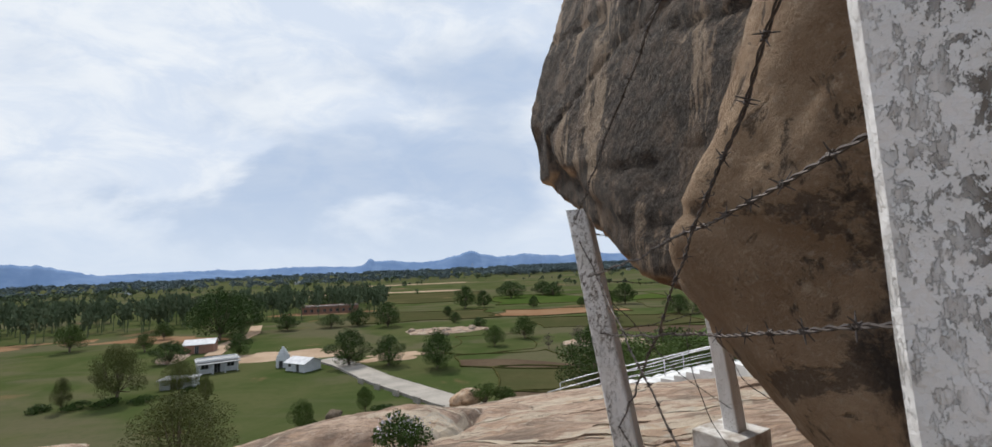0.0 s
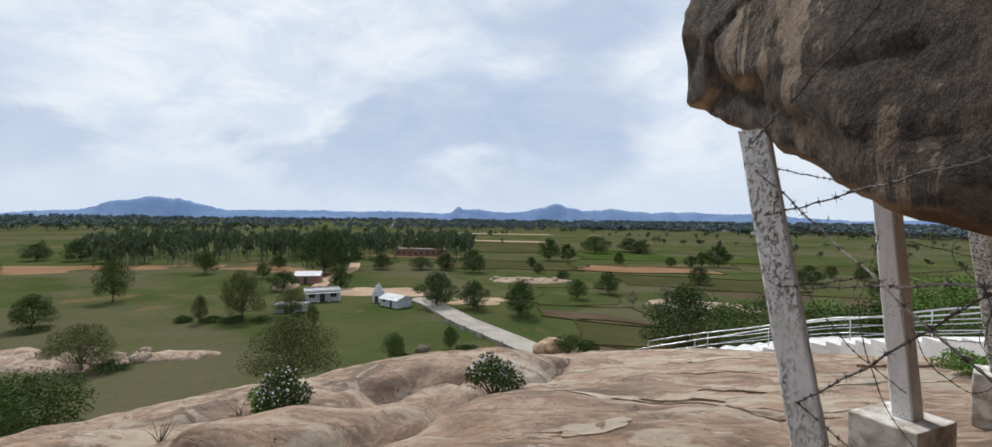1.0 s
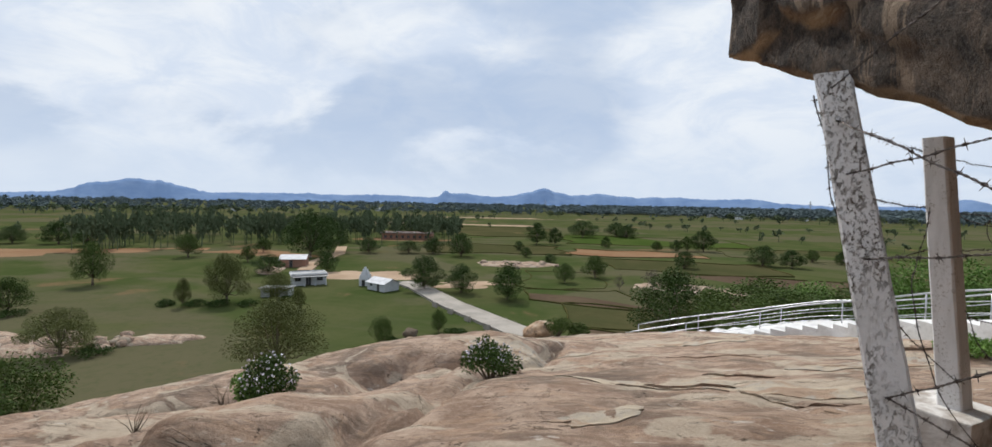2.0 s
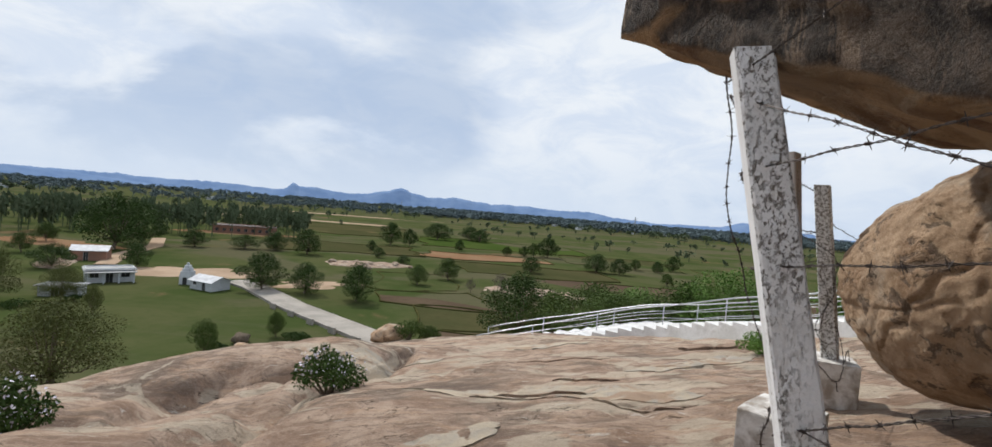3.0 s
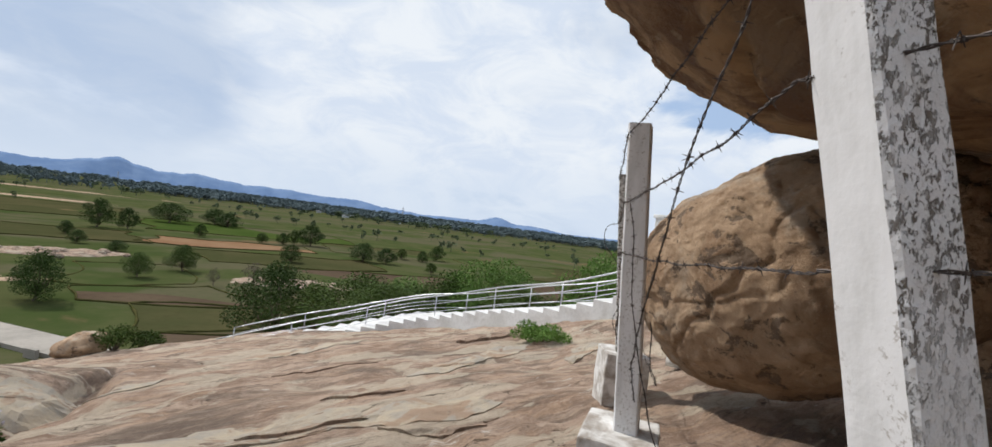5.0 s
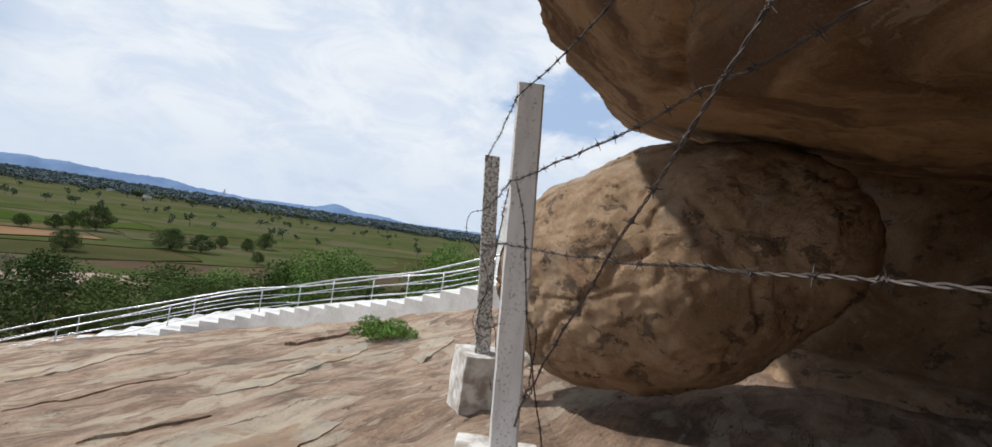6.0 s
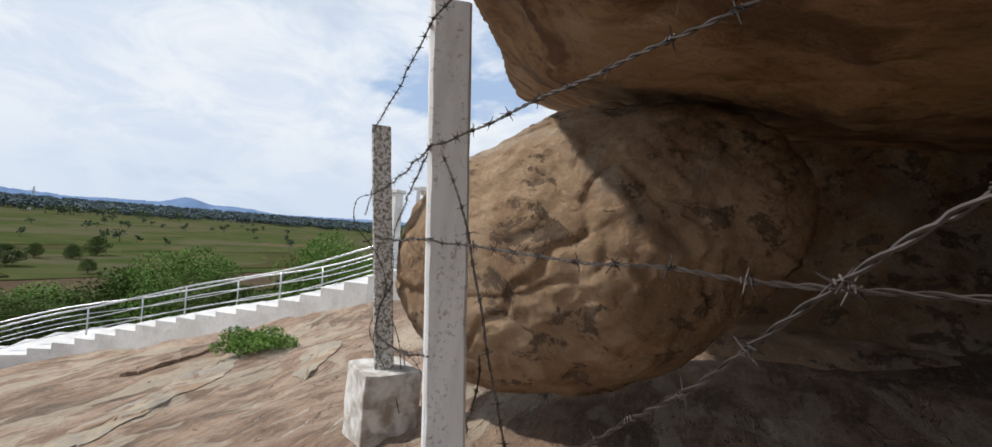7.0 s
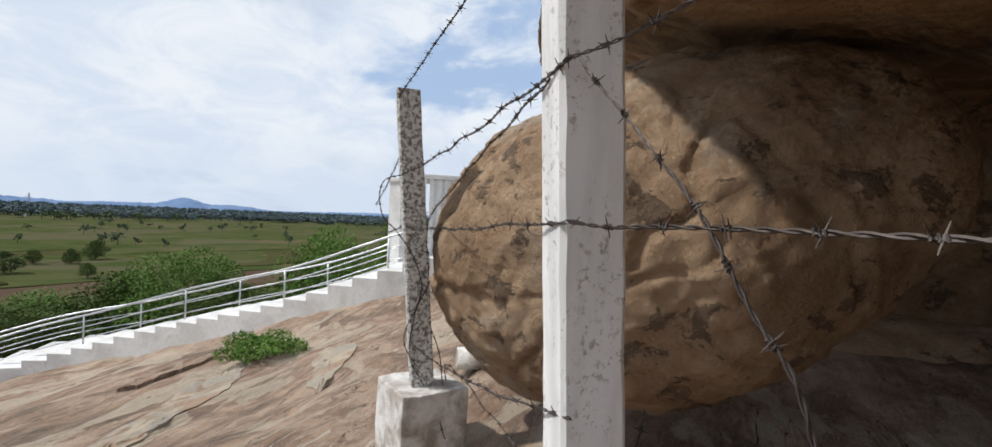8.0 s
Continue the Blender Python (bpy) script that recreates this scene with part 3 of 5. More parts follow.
def fence_post(top, foot, facing, width, mat, label, block=None, worn=None):
    """A tapered square concrete post, leaning from foot to top; facing: degrees of one side's normal."""
    top, foot = Vector(top), Vector(foot)
    ob = empty("fence_post", Matrix.Translation(foot), label, "fence post", "fence posts")
    bm = bmesh.new()
    a = radians(facing)
    u, v = Vector((math.cos(a), math.sin(a), 0)), Vector((-math.sin(a), math.cos(a), 0))
    rows = 26
    rings = []
    for i in range(rows + 1):
        f = i / rows
        c = (top - foot) * f
        w = width * (1.06 - 0.10 * f) / 2
        ring = []
        for sx, sy in ((1, 1), (-1, 1), (-1, -1), (1, -1)):
            for ex, ey in ((0, 1), (1, 0)) if sx * sy > 0 else ((1, 0), (0, 1)):
                chip = 0.008 + 0.007 * abs(noise.noise(Vector((sx * 3 + foot.x, sy * 5 + foot.y, f * 9))))
                p = c + u * sx * (w - chip * ex) + v * sy * (w - chip * ey)
                p += Vector((noise.noise(p * 9 + foot), noise.noise(p * 9 - foot), 0)) * 0.003
                ring.append(bm.verts.new(p))
        rings.append(ring)
    for r0, r1 in zip(rings, rings[1:]):
        for k in range(8):
            bm.faces.new((r0[k], r0[(k + 1) % 8], r1[(k + 1) % 8], r1[k]))
    bm.faces.new(rings[-1])
    bm.faces.new(rings[0][::-1])
    bmesh.ops.recalc_face_normals(bm, faces=bm.faces)
    bm.normal_update()
    for f in bm.faces:
        f.material_index = 1 if worn and f.normal.dot(u) > 0.6 else 0
    shaft = part("post", bm, mat, ob)
    if worn:
        shaft.data.materials.append(worn)
    if block:
        bx, by, sx, sy, z0, z1, turn = block
        bm = bmesh.new()
        box(bm, -sx / 2, sx / 2, -sy / 2, sy / 2, z0, z1, 0.015)
        bmesh.ops.subdivide_edges(bm, edges=bm.edges, cuts=3, use_grid_fill=True)
        for w in bm.verts:
            w.co += Vector((noise.noise(w.co * 7 + foot), noise.noise(w.co * 7 - foot), noise.noise(w.co * 6))) * 0.012
        bmesh.ops.transform(bm, matrix=Matrix.Translation((bx, by, 0)) @ Matrix.Rotation(radians(turn), 4, "Z"), verts=bm.verts)
        bmesh.ops.transform(bm, matrix=Matrix.Translation(-foot), verts=bm.verts)
        part("concrete_block", bm, M_BLOCK, ob, "worn concrete base block")
    return ob


P0 = ((0.445, -1.41, 2.5), (0.56, -1.36, 0.2))
P1 = ((0.562, 1.282, 2.187), (0.872, 0.904, -0.25))
P2 = ((1.931, 2.795, 2.125), (2.114, 2.74, 0.05))
P3 = ((3.376, 4.112, 2.082), (3.703, 4.104, 0.0))
fence_post(*P0, 218, 0.15, M_WASH, "whitewashed concrete fence post flaking to grey mould")
fence_post(*P1, 243.6, 0.134, M_CLEAN, "leaning whitewashed concrete fence post with peeling paint", None, M_WASH)
fence_post(*P2, 213.3, 0.136, M_CLEAN, "white painted concrete fence post on a block", (2.06, 2.76, 0.54, 0.44, -0.25, 0.3, 35))
fence_post(*P3, 217.5, 0.137, M_MOULD, "grey mouldy concrete fence post on a block", (3.68, 4.12, 0.45, 0.43, -0.3, 0.31, 55))

# ---- barbed wire ----


def barb_mesh(seed):
    """A four-pointed barb wound on a wire along z."""
    rng = random.Random(seed)
    bits = []
    for s in range(2):
        ang = s * 1.5 + rng.uniform(-0.4, 0.4)
        r, o = Vector((math.cos(ang), math.sin(ang), rng.uniform(-0.35, 0.35))), Vector((0, 0, 0.007 * (s - 0.5)))
        bits.append(tube([o - r * 0.018, o, o + r * 0.018], [0.0006, 0.0017, 0.0006], 4))
    bits.append(tube([Vector((math.cos(k * 1.6) * 0.0048, math.sin(k * 1.6) * 0.0048, 0.0016 * (k - 5))) for k in range(11)], 0.0016, 4))
    me = bpy.data.meshes.new("barb")
    v, f = joined(bits)
    me.from_pydata([tuple(p) for p in v], [], f)
    me.materials.append(M_WIRE)
    return me


BARBS = [barb_mesh(k) for k in range(5)]


def wire(points, label, loose=0.0, seed=1, strands=2, barb_gap=0.11):
    """Two twisted strands along points, with four-pointed barbs."""
    rng = random.Random(seed)
    pts = [Vector(p) for p in points]
    dense = []
    for i in range(len(pts) - 1):
        p0, p1, p2, p3 = pts[max(i - 1, 0)], pts[i], pts[i + 1], pts[min(i + 2, len(pts) - 1)]
        n = max(4, int((p2 - p1).length / 0.008))
        for k in range(n):
            t = k / n
            q = 0.5 * (2 * p1 + (p2 - p0) * t + (2 * p0 - 5 * p1 + 4 * p2 - p3) * t * t + (3 * p1 - p0 - 3 * p2 + p3) * t ** 3)
            w = Vector((noise.noise(q * 5 + Vector((seed, 0, 0))), noise.noise(q * 5 + Vector((0, seed, 0))), noise.noise(q * 5 + Vector((0, 0, seed)))))
            dense.append(q + w * (0.006 + loose))
    dense.append(pts[-1])
    ob = empty("barbed_wire", Matrix.Translation(pts[0]), label, "barbed wire", "fence wires")
    pieces = []
    run, nxt = 0.0, rng.uniform(0.02, 0.1)
    lines = [[] for _ in range(strands)]
    for i, p in enumerate(dense):
        d = (dense[min(i + 1, len(dense) - 1)] - dense[max(i - 1, 0)]).normalized()
        a = d.orthogonal().normalized()
        b = d.cross(a)
        if i:
            run += (p - dense[i - 1]).length
        for s in range(strands):
            ang = run / 0.034 * 2 * math.pi / 2 + s * math.pi
            lines[s].append(p - pts[0] + (a * math.cos(ang) + b * math.sin(ang)) * 0.0022)
        if run > nxt:
            nxt += barb_gap * rng.uniform(0.85, 1.15)
            m = Matrix((a, b, d)).transposed().to_4x4() @ Matrix.Rotation(rng.uniform(0, 6.28), 4, "Z")
            m.translation = p - pts[0]
            tip = new("barb", BARBS[rng.randrange(len(BARBS))])
            tip.parent, tip.matrix_basis = ob, m
    for line in lines:
        pieces.append(tube(line, 0.0019, 4))
    raw_part("strand", *joined(pieces), M_WIRE, ob)
    return ob


def on(post, z, side=0.0):
    """A point on a post's outer face at a height; side: along the fence."""
    top, foot = Vector(post[0]), Vector(post[1])
    c = foot + (top - foot) * ((z - foot.z) / (top.z - foot.z))
    return c + Vector((-0.062, -0.045, 0)) + Vector((0.05, -0.055, 0)) * side


def sagged(a, b, sag, n=5):
    return [a.lerp(b, i / n) - Vector((0, 0, sag * 4 * (i / n) * (1 - i / n))) for i in range(n + 1)]


W_TAUT, W_SLACK = "taut rusty barbed wire strung between concrete fence posts", "slack rusty barbed wire hanging from the fence posts"
TIE = Vector((-0.03, 0.105, 0))          # the leaning post's ties sit on its side towards the next post


def mid(z):
    top, foot = Vector(P1[0]), Vector(P1[1])
    return foot + (top - foot) * ((z - foot.z) / (top.z - foot.z)) + TIE


for i, (z0, z1, z2, z3, sag) in enumerate(((1.0, 2.05, 2.04, 2.02, 0.02), (2.0, 1.756, 1.656, 1.60, 0.035), (1.82, 1.416, 1.363, 1.307, 0.025), (1.2, 0.92, 0.98, 0.60, 0.05))):
    a, b, c, d = on(P0, z0, 0.8), mid(z1), on(P2, z2, -0.9), on(P3, z3, -0.8)
    wire(sagged(a, b, sag * 0.6), W_TAUT, 0.003, 11 + i)
    if i < 3:
        wire(sagged(b, c, sag), W_TAUT, 0.003, 21 + i)
    wire(sagged(c, d, sag * 0.7), W_TAUT, 0.003, 31 + i)
# loose runs
TO1 = Vector((-0.67, -0.74, 0))
wire([on(P2, 1.65, -0.5), Vector((1.79, 2.64, 1.49)), Vector((1.71, 2.55, 1.37)), Vector((1.66, 2.5, 1.26)), Vector((1.61, 2.44, 1.15)), Vector((1.62, 2.36, 0.85)), Vector((1.72, 2.3, 0.5)), Vector((1.95, 2.2, 0.12))], W_SLACK, 0.006, 41)
wire([on(P3, 1.6, -0.8), on(P3, 1.55, -2.2), on(P3, 1.38, -2.6), on(P3, 1.25, -1.2), on(P3, 0.95, 0.3), on(P3, 0.62, -1.2), on(P3, 0.35, 0.2)], W_SLACK, 0.012, 45)
wire([on(P2, 1.65, -0.9), on(P3, 1.36, 1.3), on(P3, 1.05, 1.0), on(P3, 0.8, 0.6), on(P3, 0.5, 1.6), on(P3, 0.25, 1.9)], W_SLACK, 0.01, 46)
wire([on(P3, 0.98, 0.9), on(P3, 0.75, -0.6), on(P3, 0.5, -0.9), on(P3, 0.3, 0.3), on(P3, 0.05, 0.9) + TO1 * 0.2], W_SLACK, 0.012, 53)
wire(sagged(mid(2.1), on(P0, 2.45), -0.02), W_SLACK, 0.006, 47)
wire(sagged(mid(0.85), on(P0, 2.3), 0.02), W_SLACK, 0.006, 48)
wire([mid(2.12), Vector((0.66, 1.5, 1.86)), Vector((0.8, 1.69, 1.6)), Vector((1.01, 1.87, 1.4)), Vector((1.21, 2.06, 1.17)), Vector((1.55, 2.35, 0.85)), on(P2, 0.5, 0.6)], W_SLACK, 0.005, 49)
wire([on(P2, 0.98, 1.4), on(P2, 0.7, 2.2) - TO1 * 0.2, Vector((2.75, 3.05, 0.42)), on(P3, 0.45, 2.2), on(P3, 0.2, 2.6)], W_SLACK, 0.01, 50)
wire([mid(0.95), Vector((1.15, 1.75, 0.45)), Vector((1.75, 2.2, 0.22)), Vector((2.3, 2.35, 0.08))], W_SLACK, 0.012, 55)
wire(sagged(on(P3, 1.75) + Vector((0.2, 0.2, 0)), Vector((6.5, 6.6, 1.5)), 0.02, 6), W_TAUT, 0.004, 51)
wire(sagged(on(P3, 1.3) + Vector((0.2, 0.2, 0)), Vector((6.5, 6.6, 1.1)), 0.02, 6), W_TAUT, 0.004, 52)

# ---- the white staircase with its steel rails ----
STAIR_LINE = [(11.4, 7.3, 0.55), (10.9, 8.8, 0.1), (10.5, 10.0, -0.33), (10.05, 12.2, -1.1), (9.5, 14.8, -1.75), (8.9, 17.2, -2.5), (7.9, 19.2, -3.2), (5.2, 21.6, -4.55), (1.6, 23.4, -5.9), (-1.5, 24.6, -7.2)]


STAIR = [tuple(c + 0.9 * (v - c) for v, c in zip(q, (0.4, 1.6, 1.38))) for q in STAIR_LINE]


def along(path, step):
    """Even points along a smooth line through path."""
    pts = [Vector(p) for p in path]
    dense = []
    for i in range(len(pts) - 1):
        p0, p1, p2, p3 = pts[max(i - 1, 0)], pts[i], pts[i + 1], pts[min(i + 2, len(pts) - 1)]
        for k in range(40):
            t = k / 40
            dense.append(0.5 * (2 * p1 + (p2 - p0) * t + (2 * p0 - 5 * p1 + 4 * p2 - p3) * t * t + (3 * p1 - p0 - 3 * p2 + p3) * t ** 3))
    out, run = [dense[0]], 0.0
    for a, b in zip(dense, dense[1:]):
        run += ((b - a).xy).length
        if run >= step:
            out.append(b)
            run = 0.0
    return out


def staircase():
    edge = along(STAIR, 0.52)
    ob = empty("staircase", Matrix.Translation(edge[0]), "curved whitewashed concrete staircase climbing the bare rock", "staircase")
    wide = 2.5
    for a, b in zip(edge, edge[1:]):
        d = (b - a).xy.normalized()
        out = Vector((-d.y, d.x))
        if out.dot(Vector((1, 0.6))) < 0:
            out = -out
        bm = bmesh.new()
        low = min(a.z, b.z) - 0.55
        ring = []
        for p, w in ((a.xy - d * 0.03, 0), (b.xy, 0), (b.xy, wide), (a.xy - d * 0.03, wide)):
            q = p + out * w
            ring.append((q.x - edge[0].x, q.y - edge[0].y))
        top = a.z + 0.02
        vs = [bm.verts.new((x, y, z - edge[0].z)) for z in (low, top) for x, y in ring]
        for f in ((0, 1, 2, 3), (7, 6, 5, 4), (0, 4, 5, 1), (1, 5, 6, 2), (2, 6, 7, 3), (3, 7, 4, 0)):
            bm.faces.new([vs[i] for i in f])
        bmesh.ops.recalc_face_normals(bm, faces=bm.faces)
        bmesh.ops.bevel(bm, geom=list(bm.edges), offset=0.012, segments=1, affect="EDGES")
        part("step", bm, M_STEP, ob)
    return edge


def handrail(offset, label):
    line = along(STAIR[1:-1], 0.3)
    shifted = []
    for i, p in enumerate(line):
        d = (line[min(i + 1, len(line) - 1)] - line[max(i - 1, 0)]).xy.normalized()
        out = Vector((-d.y, d.x))
        if out.dot(Vector((1, 0.6))) < 0:
            out = -out
        shifted.append(Vector((p.x + out.x * offset, p.y + out.y * offset, p.z)))
    ob = empty("handrail", Matrix.Translation(shifted[0]), label, "handrail", "stair handrails")
    base = shifted[0]
    for name, h, r in (("top_rail", 0.88, 0.024), ("middle_rail", 0.60, 0.012), ("lower_rail", 0.31, 0.012)):
        raw_part(name, *tube([p - base + Vector((0, 0, h)) for p in shifted], r, 8), M_STEEL, ob, "", True)
    for i in range(2, len(shifted), 8):
        p = shifted[i] - base
        raw_part("rail_post", *tube([p - Vector((0, 0, 0.1)), p + Vector((0, 0, 0.87))], 0.02, 8), M_STEEL, ob, "", True)


staircase()
handrail(0.45, "shiny stainless steel handrail along the near side of white steps")
handrail(2.35, "shiny stainless steel handrail along the outer side of white steps")


# ---- plants ----
def leaf_cloud(rng, centers, count, size, aspect=0.55, droop=0.3):
    """Leaves as small folded diamonds, scattered near the skins of the clumps."""
    vs, fs = [], []
    for _ in range(count):
        c, r = rng.choice(centers)
        d = Vector((rng.gauss(0, 1), rng.gauss(0, 1), rng.gauss(0, 1))).normalized()
        p = Vector(c) + Vector((d.x * r[0], d.y * r[1], d.z * r[2])) * (rng.random() ** 0.35)
        u = (d + Vector((rng.uniform(-1, 1), rng.uniform(-1, 1), rng.uniform(-1, 1) - droop)) * 0.9).normalized()
        v = u.orthogonal().normalized()
        v = (Matrix.Rotation(rng.uniform(0, 6.28), 3, u) @ v)
        n = u.cross(v)
        s = size * rng.uniform(0.6, 1.3)
        o = len(vs)
        vs += [p - u * s * 0.5, p + v * s * aspect * 0.5 + n * s * 0.12, p + u * s * 0.5, p - v * s * aspect * 0.5 + n * s * 0.12]
        fs += [(o, o + 1, o + 2), (o, o + 2, o + 3)]
    return vs, fs


def make_tree(name, seed, h, w, leaf, count, size, label, trunk_frac=0.35, lobes=9, flat=0.75, group="valley trees"):
    """A tapered trunk with forking limbs and a broken crown, its foot at the origin."""
    rng = random.Random(seed)
    ob = empty(name, Matrix.Identity(4), label, "tree", group)
    th = h * trunk_frac
    lean = Vector((rng.uniform(-0.06, 0.06) * h, rng.uniform(-0.06, 0.06) * h, 0))
    r0 = 0.022 * h + 0.03
    wood = [tube([Vector((0, 0, -0.3)), lean * 0.3 + Vector((0, 0, th * 0.5)), lean + Vector((0, 0, th)), lean * 1.2 + Vector((0, 0, h * 0.7))], [r0 * 1.3, r0, r0 * 0.75, r0 * 0.2], 7)]
    centers = []
    for i in range(lobes):
        a = i * 2.4 + rng.uniform(-0.4, 0.4)
        lift = (i + 0.5) / lobes
        belly = math.sin(math.pi * min(1.0, 0.22 + 0.78 * lift)) ** 0.7
        rad = w * 0.36 * belly * rng.uniform(0.55, 1.1)
        rr = w * rng.uniform(0.14, 0.23)
        zc = th * 0.9 + rr * 0.4 + (h - th - rr) * (lift ** 0.9)
        c = lean + Vector((rad * math.cos(a), rad * math.sin(a), zc))
        centers.append((c, (rr, rr, rr * flat)))
        wood.append(tube([lean + Vector((0, 0, min(zc * 0.7, th * rng.uniform(0.8, 1.3)))), lean + (c - lean) * 0.55, c], [r0 * 0.45, r0 * 0.25, r0 * 0.08], 5))
    raw_part("trunk", *joined(wood), M_BARK, ob, "", True)
    raw_part("crown", *leaf_cloud(rng, centers, count, size), leaf, ob)
    return ob


def place(tree, x, y, s, turn, sz=None, z=None):
    z = ground_z(x, y) if z is None else z
    m = Matrix.Translation((x, y, z)) @ Matrix.Rotation(turn, 4, "Z")
    ob = copy_thing(tree, m)
    ob.scale = (s, s, sz or s)
    return ob


def valley_trees():
    rng = random.Random(5)
    T = {}
    for k, (leaf, lab) in {"d": (LEAF_DARK, "dense dark green broadleaf tree standing in the valley"), "m": (LEAF_MID, "green broadleaf tree standing on open pasture"),
                           "g": (LEAF_BRIGHT, "bright green leafy tree growing below the staircase"),
                           "o": (LEAF_OLIVE, "light olive green tree with an open airy crown")}.items():
        T[k] = [make_tree("tree", 10 * ord(k) + i, 8, 8, leaf, 17000 if k in "go" else 9000, 0.15 if k in "go" else 0.23, lab, 0.12 if k in "dg" else 0.18, 15 + 2 * i, 0.85) for i in range(3)]
    bare = make_tree("bare_tree", 77, 5, 5, material("twigs", leafy((0.10, 0.085, 0.065), (0.15, 0.12, 0.09)), 0.9), 500, 0.3, "small leafless grey tree on the field edge", 0.3, 12)
    spots = TREE_SPOTS
    used = set()
    for x, y, h, w, k in spots:
        if k == "b":
            proto = bare
        else:
            proto = rng.choice(T[k])
        s, sz = w / (5 if k == "b" else 8) * 1.05, h / (5 if k == "b" else 8) * 1.05
        m = Matrix.Translation((x, y, ground_z(x, y) - 0.15)) @ Matrix.Rotation(rng.uniform(0, 6.28), 4, "Z")
        if proto not in used:
            used.add(proto)
            proto.matrix_world = m
            proto.scale = (s, s, sz)
        else:
            ob = copy_thing(proto, m)
            ob.scale = (s, s, sz)


TREE_SPOTS = [
    (-107.8, 89.3, 9.5, 7.4, "m"), (-95.2, 64.1, 6.1, 7.4, "m"), (-66.2, 79.7, 9.4, 9.0, "o"), (-71.3, 75.2, 5.3, 3.0, "o"), (-58.3, 83.8, 5.9, 7.1, "o"), (-81.6, 114.6, 5.3, 8.8, "d"),
    (-129.3, 139.6, 8.0, 8.8, "m"), (-194.6, 161.5, 7.0, 12.8, "d"), (-212.1, 163.3, 9.3, 13.7, "d"), (-230, 159.3, 7.1, 12.3, "d"), (-162, 99.8, 9.9, 5.3, "m"), (-115, 159.1, 5.8, 7.3, "m")]
TREE_SPOTS += [
    (-103.2, 134.8, 5.0, 5.8, "m"), (-92.2, 151.5, 15.9, 20.4, "d"), (-94.1, 168.3, 13.7, 15.0, "d"), (-69.3, 122, 5.5, 6.9, "d"), (-34.1, 101.6, 7.9, 9.0, "d"), (-25.8, 101.7, 6.3, 7.9, "d"),
    (-14.7, 96.8, 7.5, 8.3, "d"), (-98.7, 269, 8.4, 15.4, "d"), (-79, 171.5, 6.0, 9.0, "d"), (-64.4, 174.7, 5.0, 10.0, "m"), (-55.6, 176.7, 6.5, 10.0, "d"), (-42.7, 170.4, 8.6, 10.5, "d")]
TREE_SPOTS += [
    (-20.4, 231.9, 10.7, 11.3, "d"), (-11.2, 233.9, 8.2, 8.2, "d"), (-24.6, 198.8, 4.3, 4.9, "d"), (-19.4, 175.5, 3.8, 5.3, "d"), (-9.6, 161.9, 3.1, 5.2, "d"), (-3.4, 120.5, 5.2, 5.5, "m"),
    (4.6, 130.7, 6.2, 7.3, "m"), (9.4, 112.4, 4.1, 3.0, "b"), (17.2, 115.7, 5.1, 5.4, "b"), (9.4, 50, 7.6, 9.5, "d"), (12.0, 46.5, 5.2, 6.0, "m"), (2.2, 291.9, 10.1, 19.4, "d")]
TREE_SPOTS += [
    (22.9, 308.4, 8.9, 16.1, "d"), (28.9, 298, 7.8, 14.0, "d"), (54.4, 221.9, 9.6, 11.2, "d"), (47.2, 220.4, 6.7, 7.3, "m"), (42.3, 219.3, 5.1, 5.6, "d"), (12.1, 225.1, 5.3, 5.3, "d"),
    (34, 217.4, 4.5, 5.6, "m"), (-63.8, 48.1, 6.0, 8.7, "o"), (-26.3, 60, 4.4, 3.4, "m"), (-21.1, 69.4, 3.6, 2.8, "m"), (-49.2, 76.7, 4.4, 3.0, "o"), (-18.5, 25.5, 4.6, 6.2, "o"),
    (-42, 27, 8, 9, "m"), (-38, 22, 6, 7, "d")]
TREE_SPOTS += [
    (18.5, 26.5, 7.6, 8.5, "g"), (21.5, 20.0, 10.5, 8.0, "g"), (15.0, 33, 4.6, 8.0, "g"), (24, 33, 9, 10, "m"), (27, 27, 13, 9, "m"), (20.5, 15, 9.0, 6.0, "g"),
    (16.5, 21, 3.6, 6, "m"), (12.0, 29, 2.8, 6, "m"), (28, 42, 7, 10, "d"), (17, 45, 5, 9, "m"), (22, 38, 6, 8, "g"), (13.5, 38, 5.0, 9, "m"), (19, 33, 7.0, 8, "g"), (17, 30, 6.0, 7, "m"), (23, 23.5, 11.5, 8, "m"),
    (33, 160, 5.5, 8, "d"), (62, 175, 7, 11, "d"), (70, 172, 6, 9, "d"), (84, 190, 5, 5, "m"), (92, 186, 5, 6, "d"), (104, 196, 7, 8, "d"), (78, 150, 4, 5, "m")]
valley_trees()


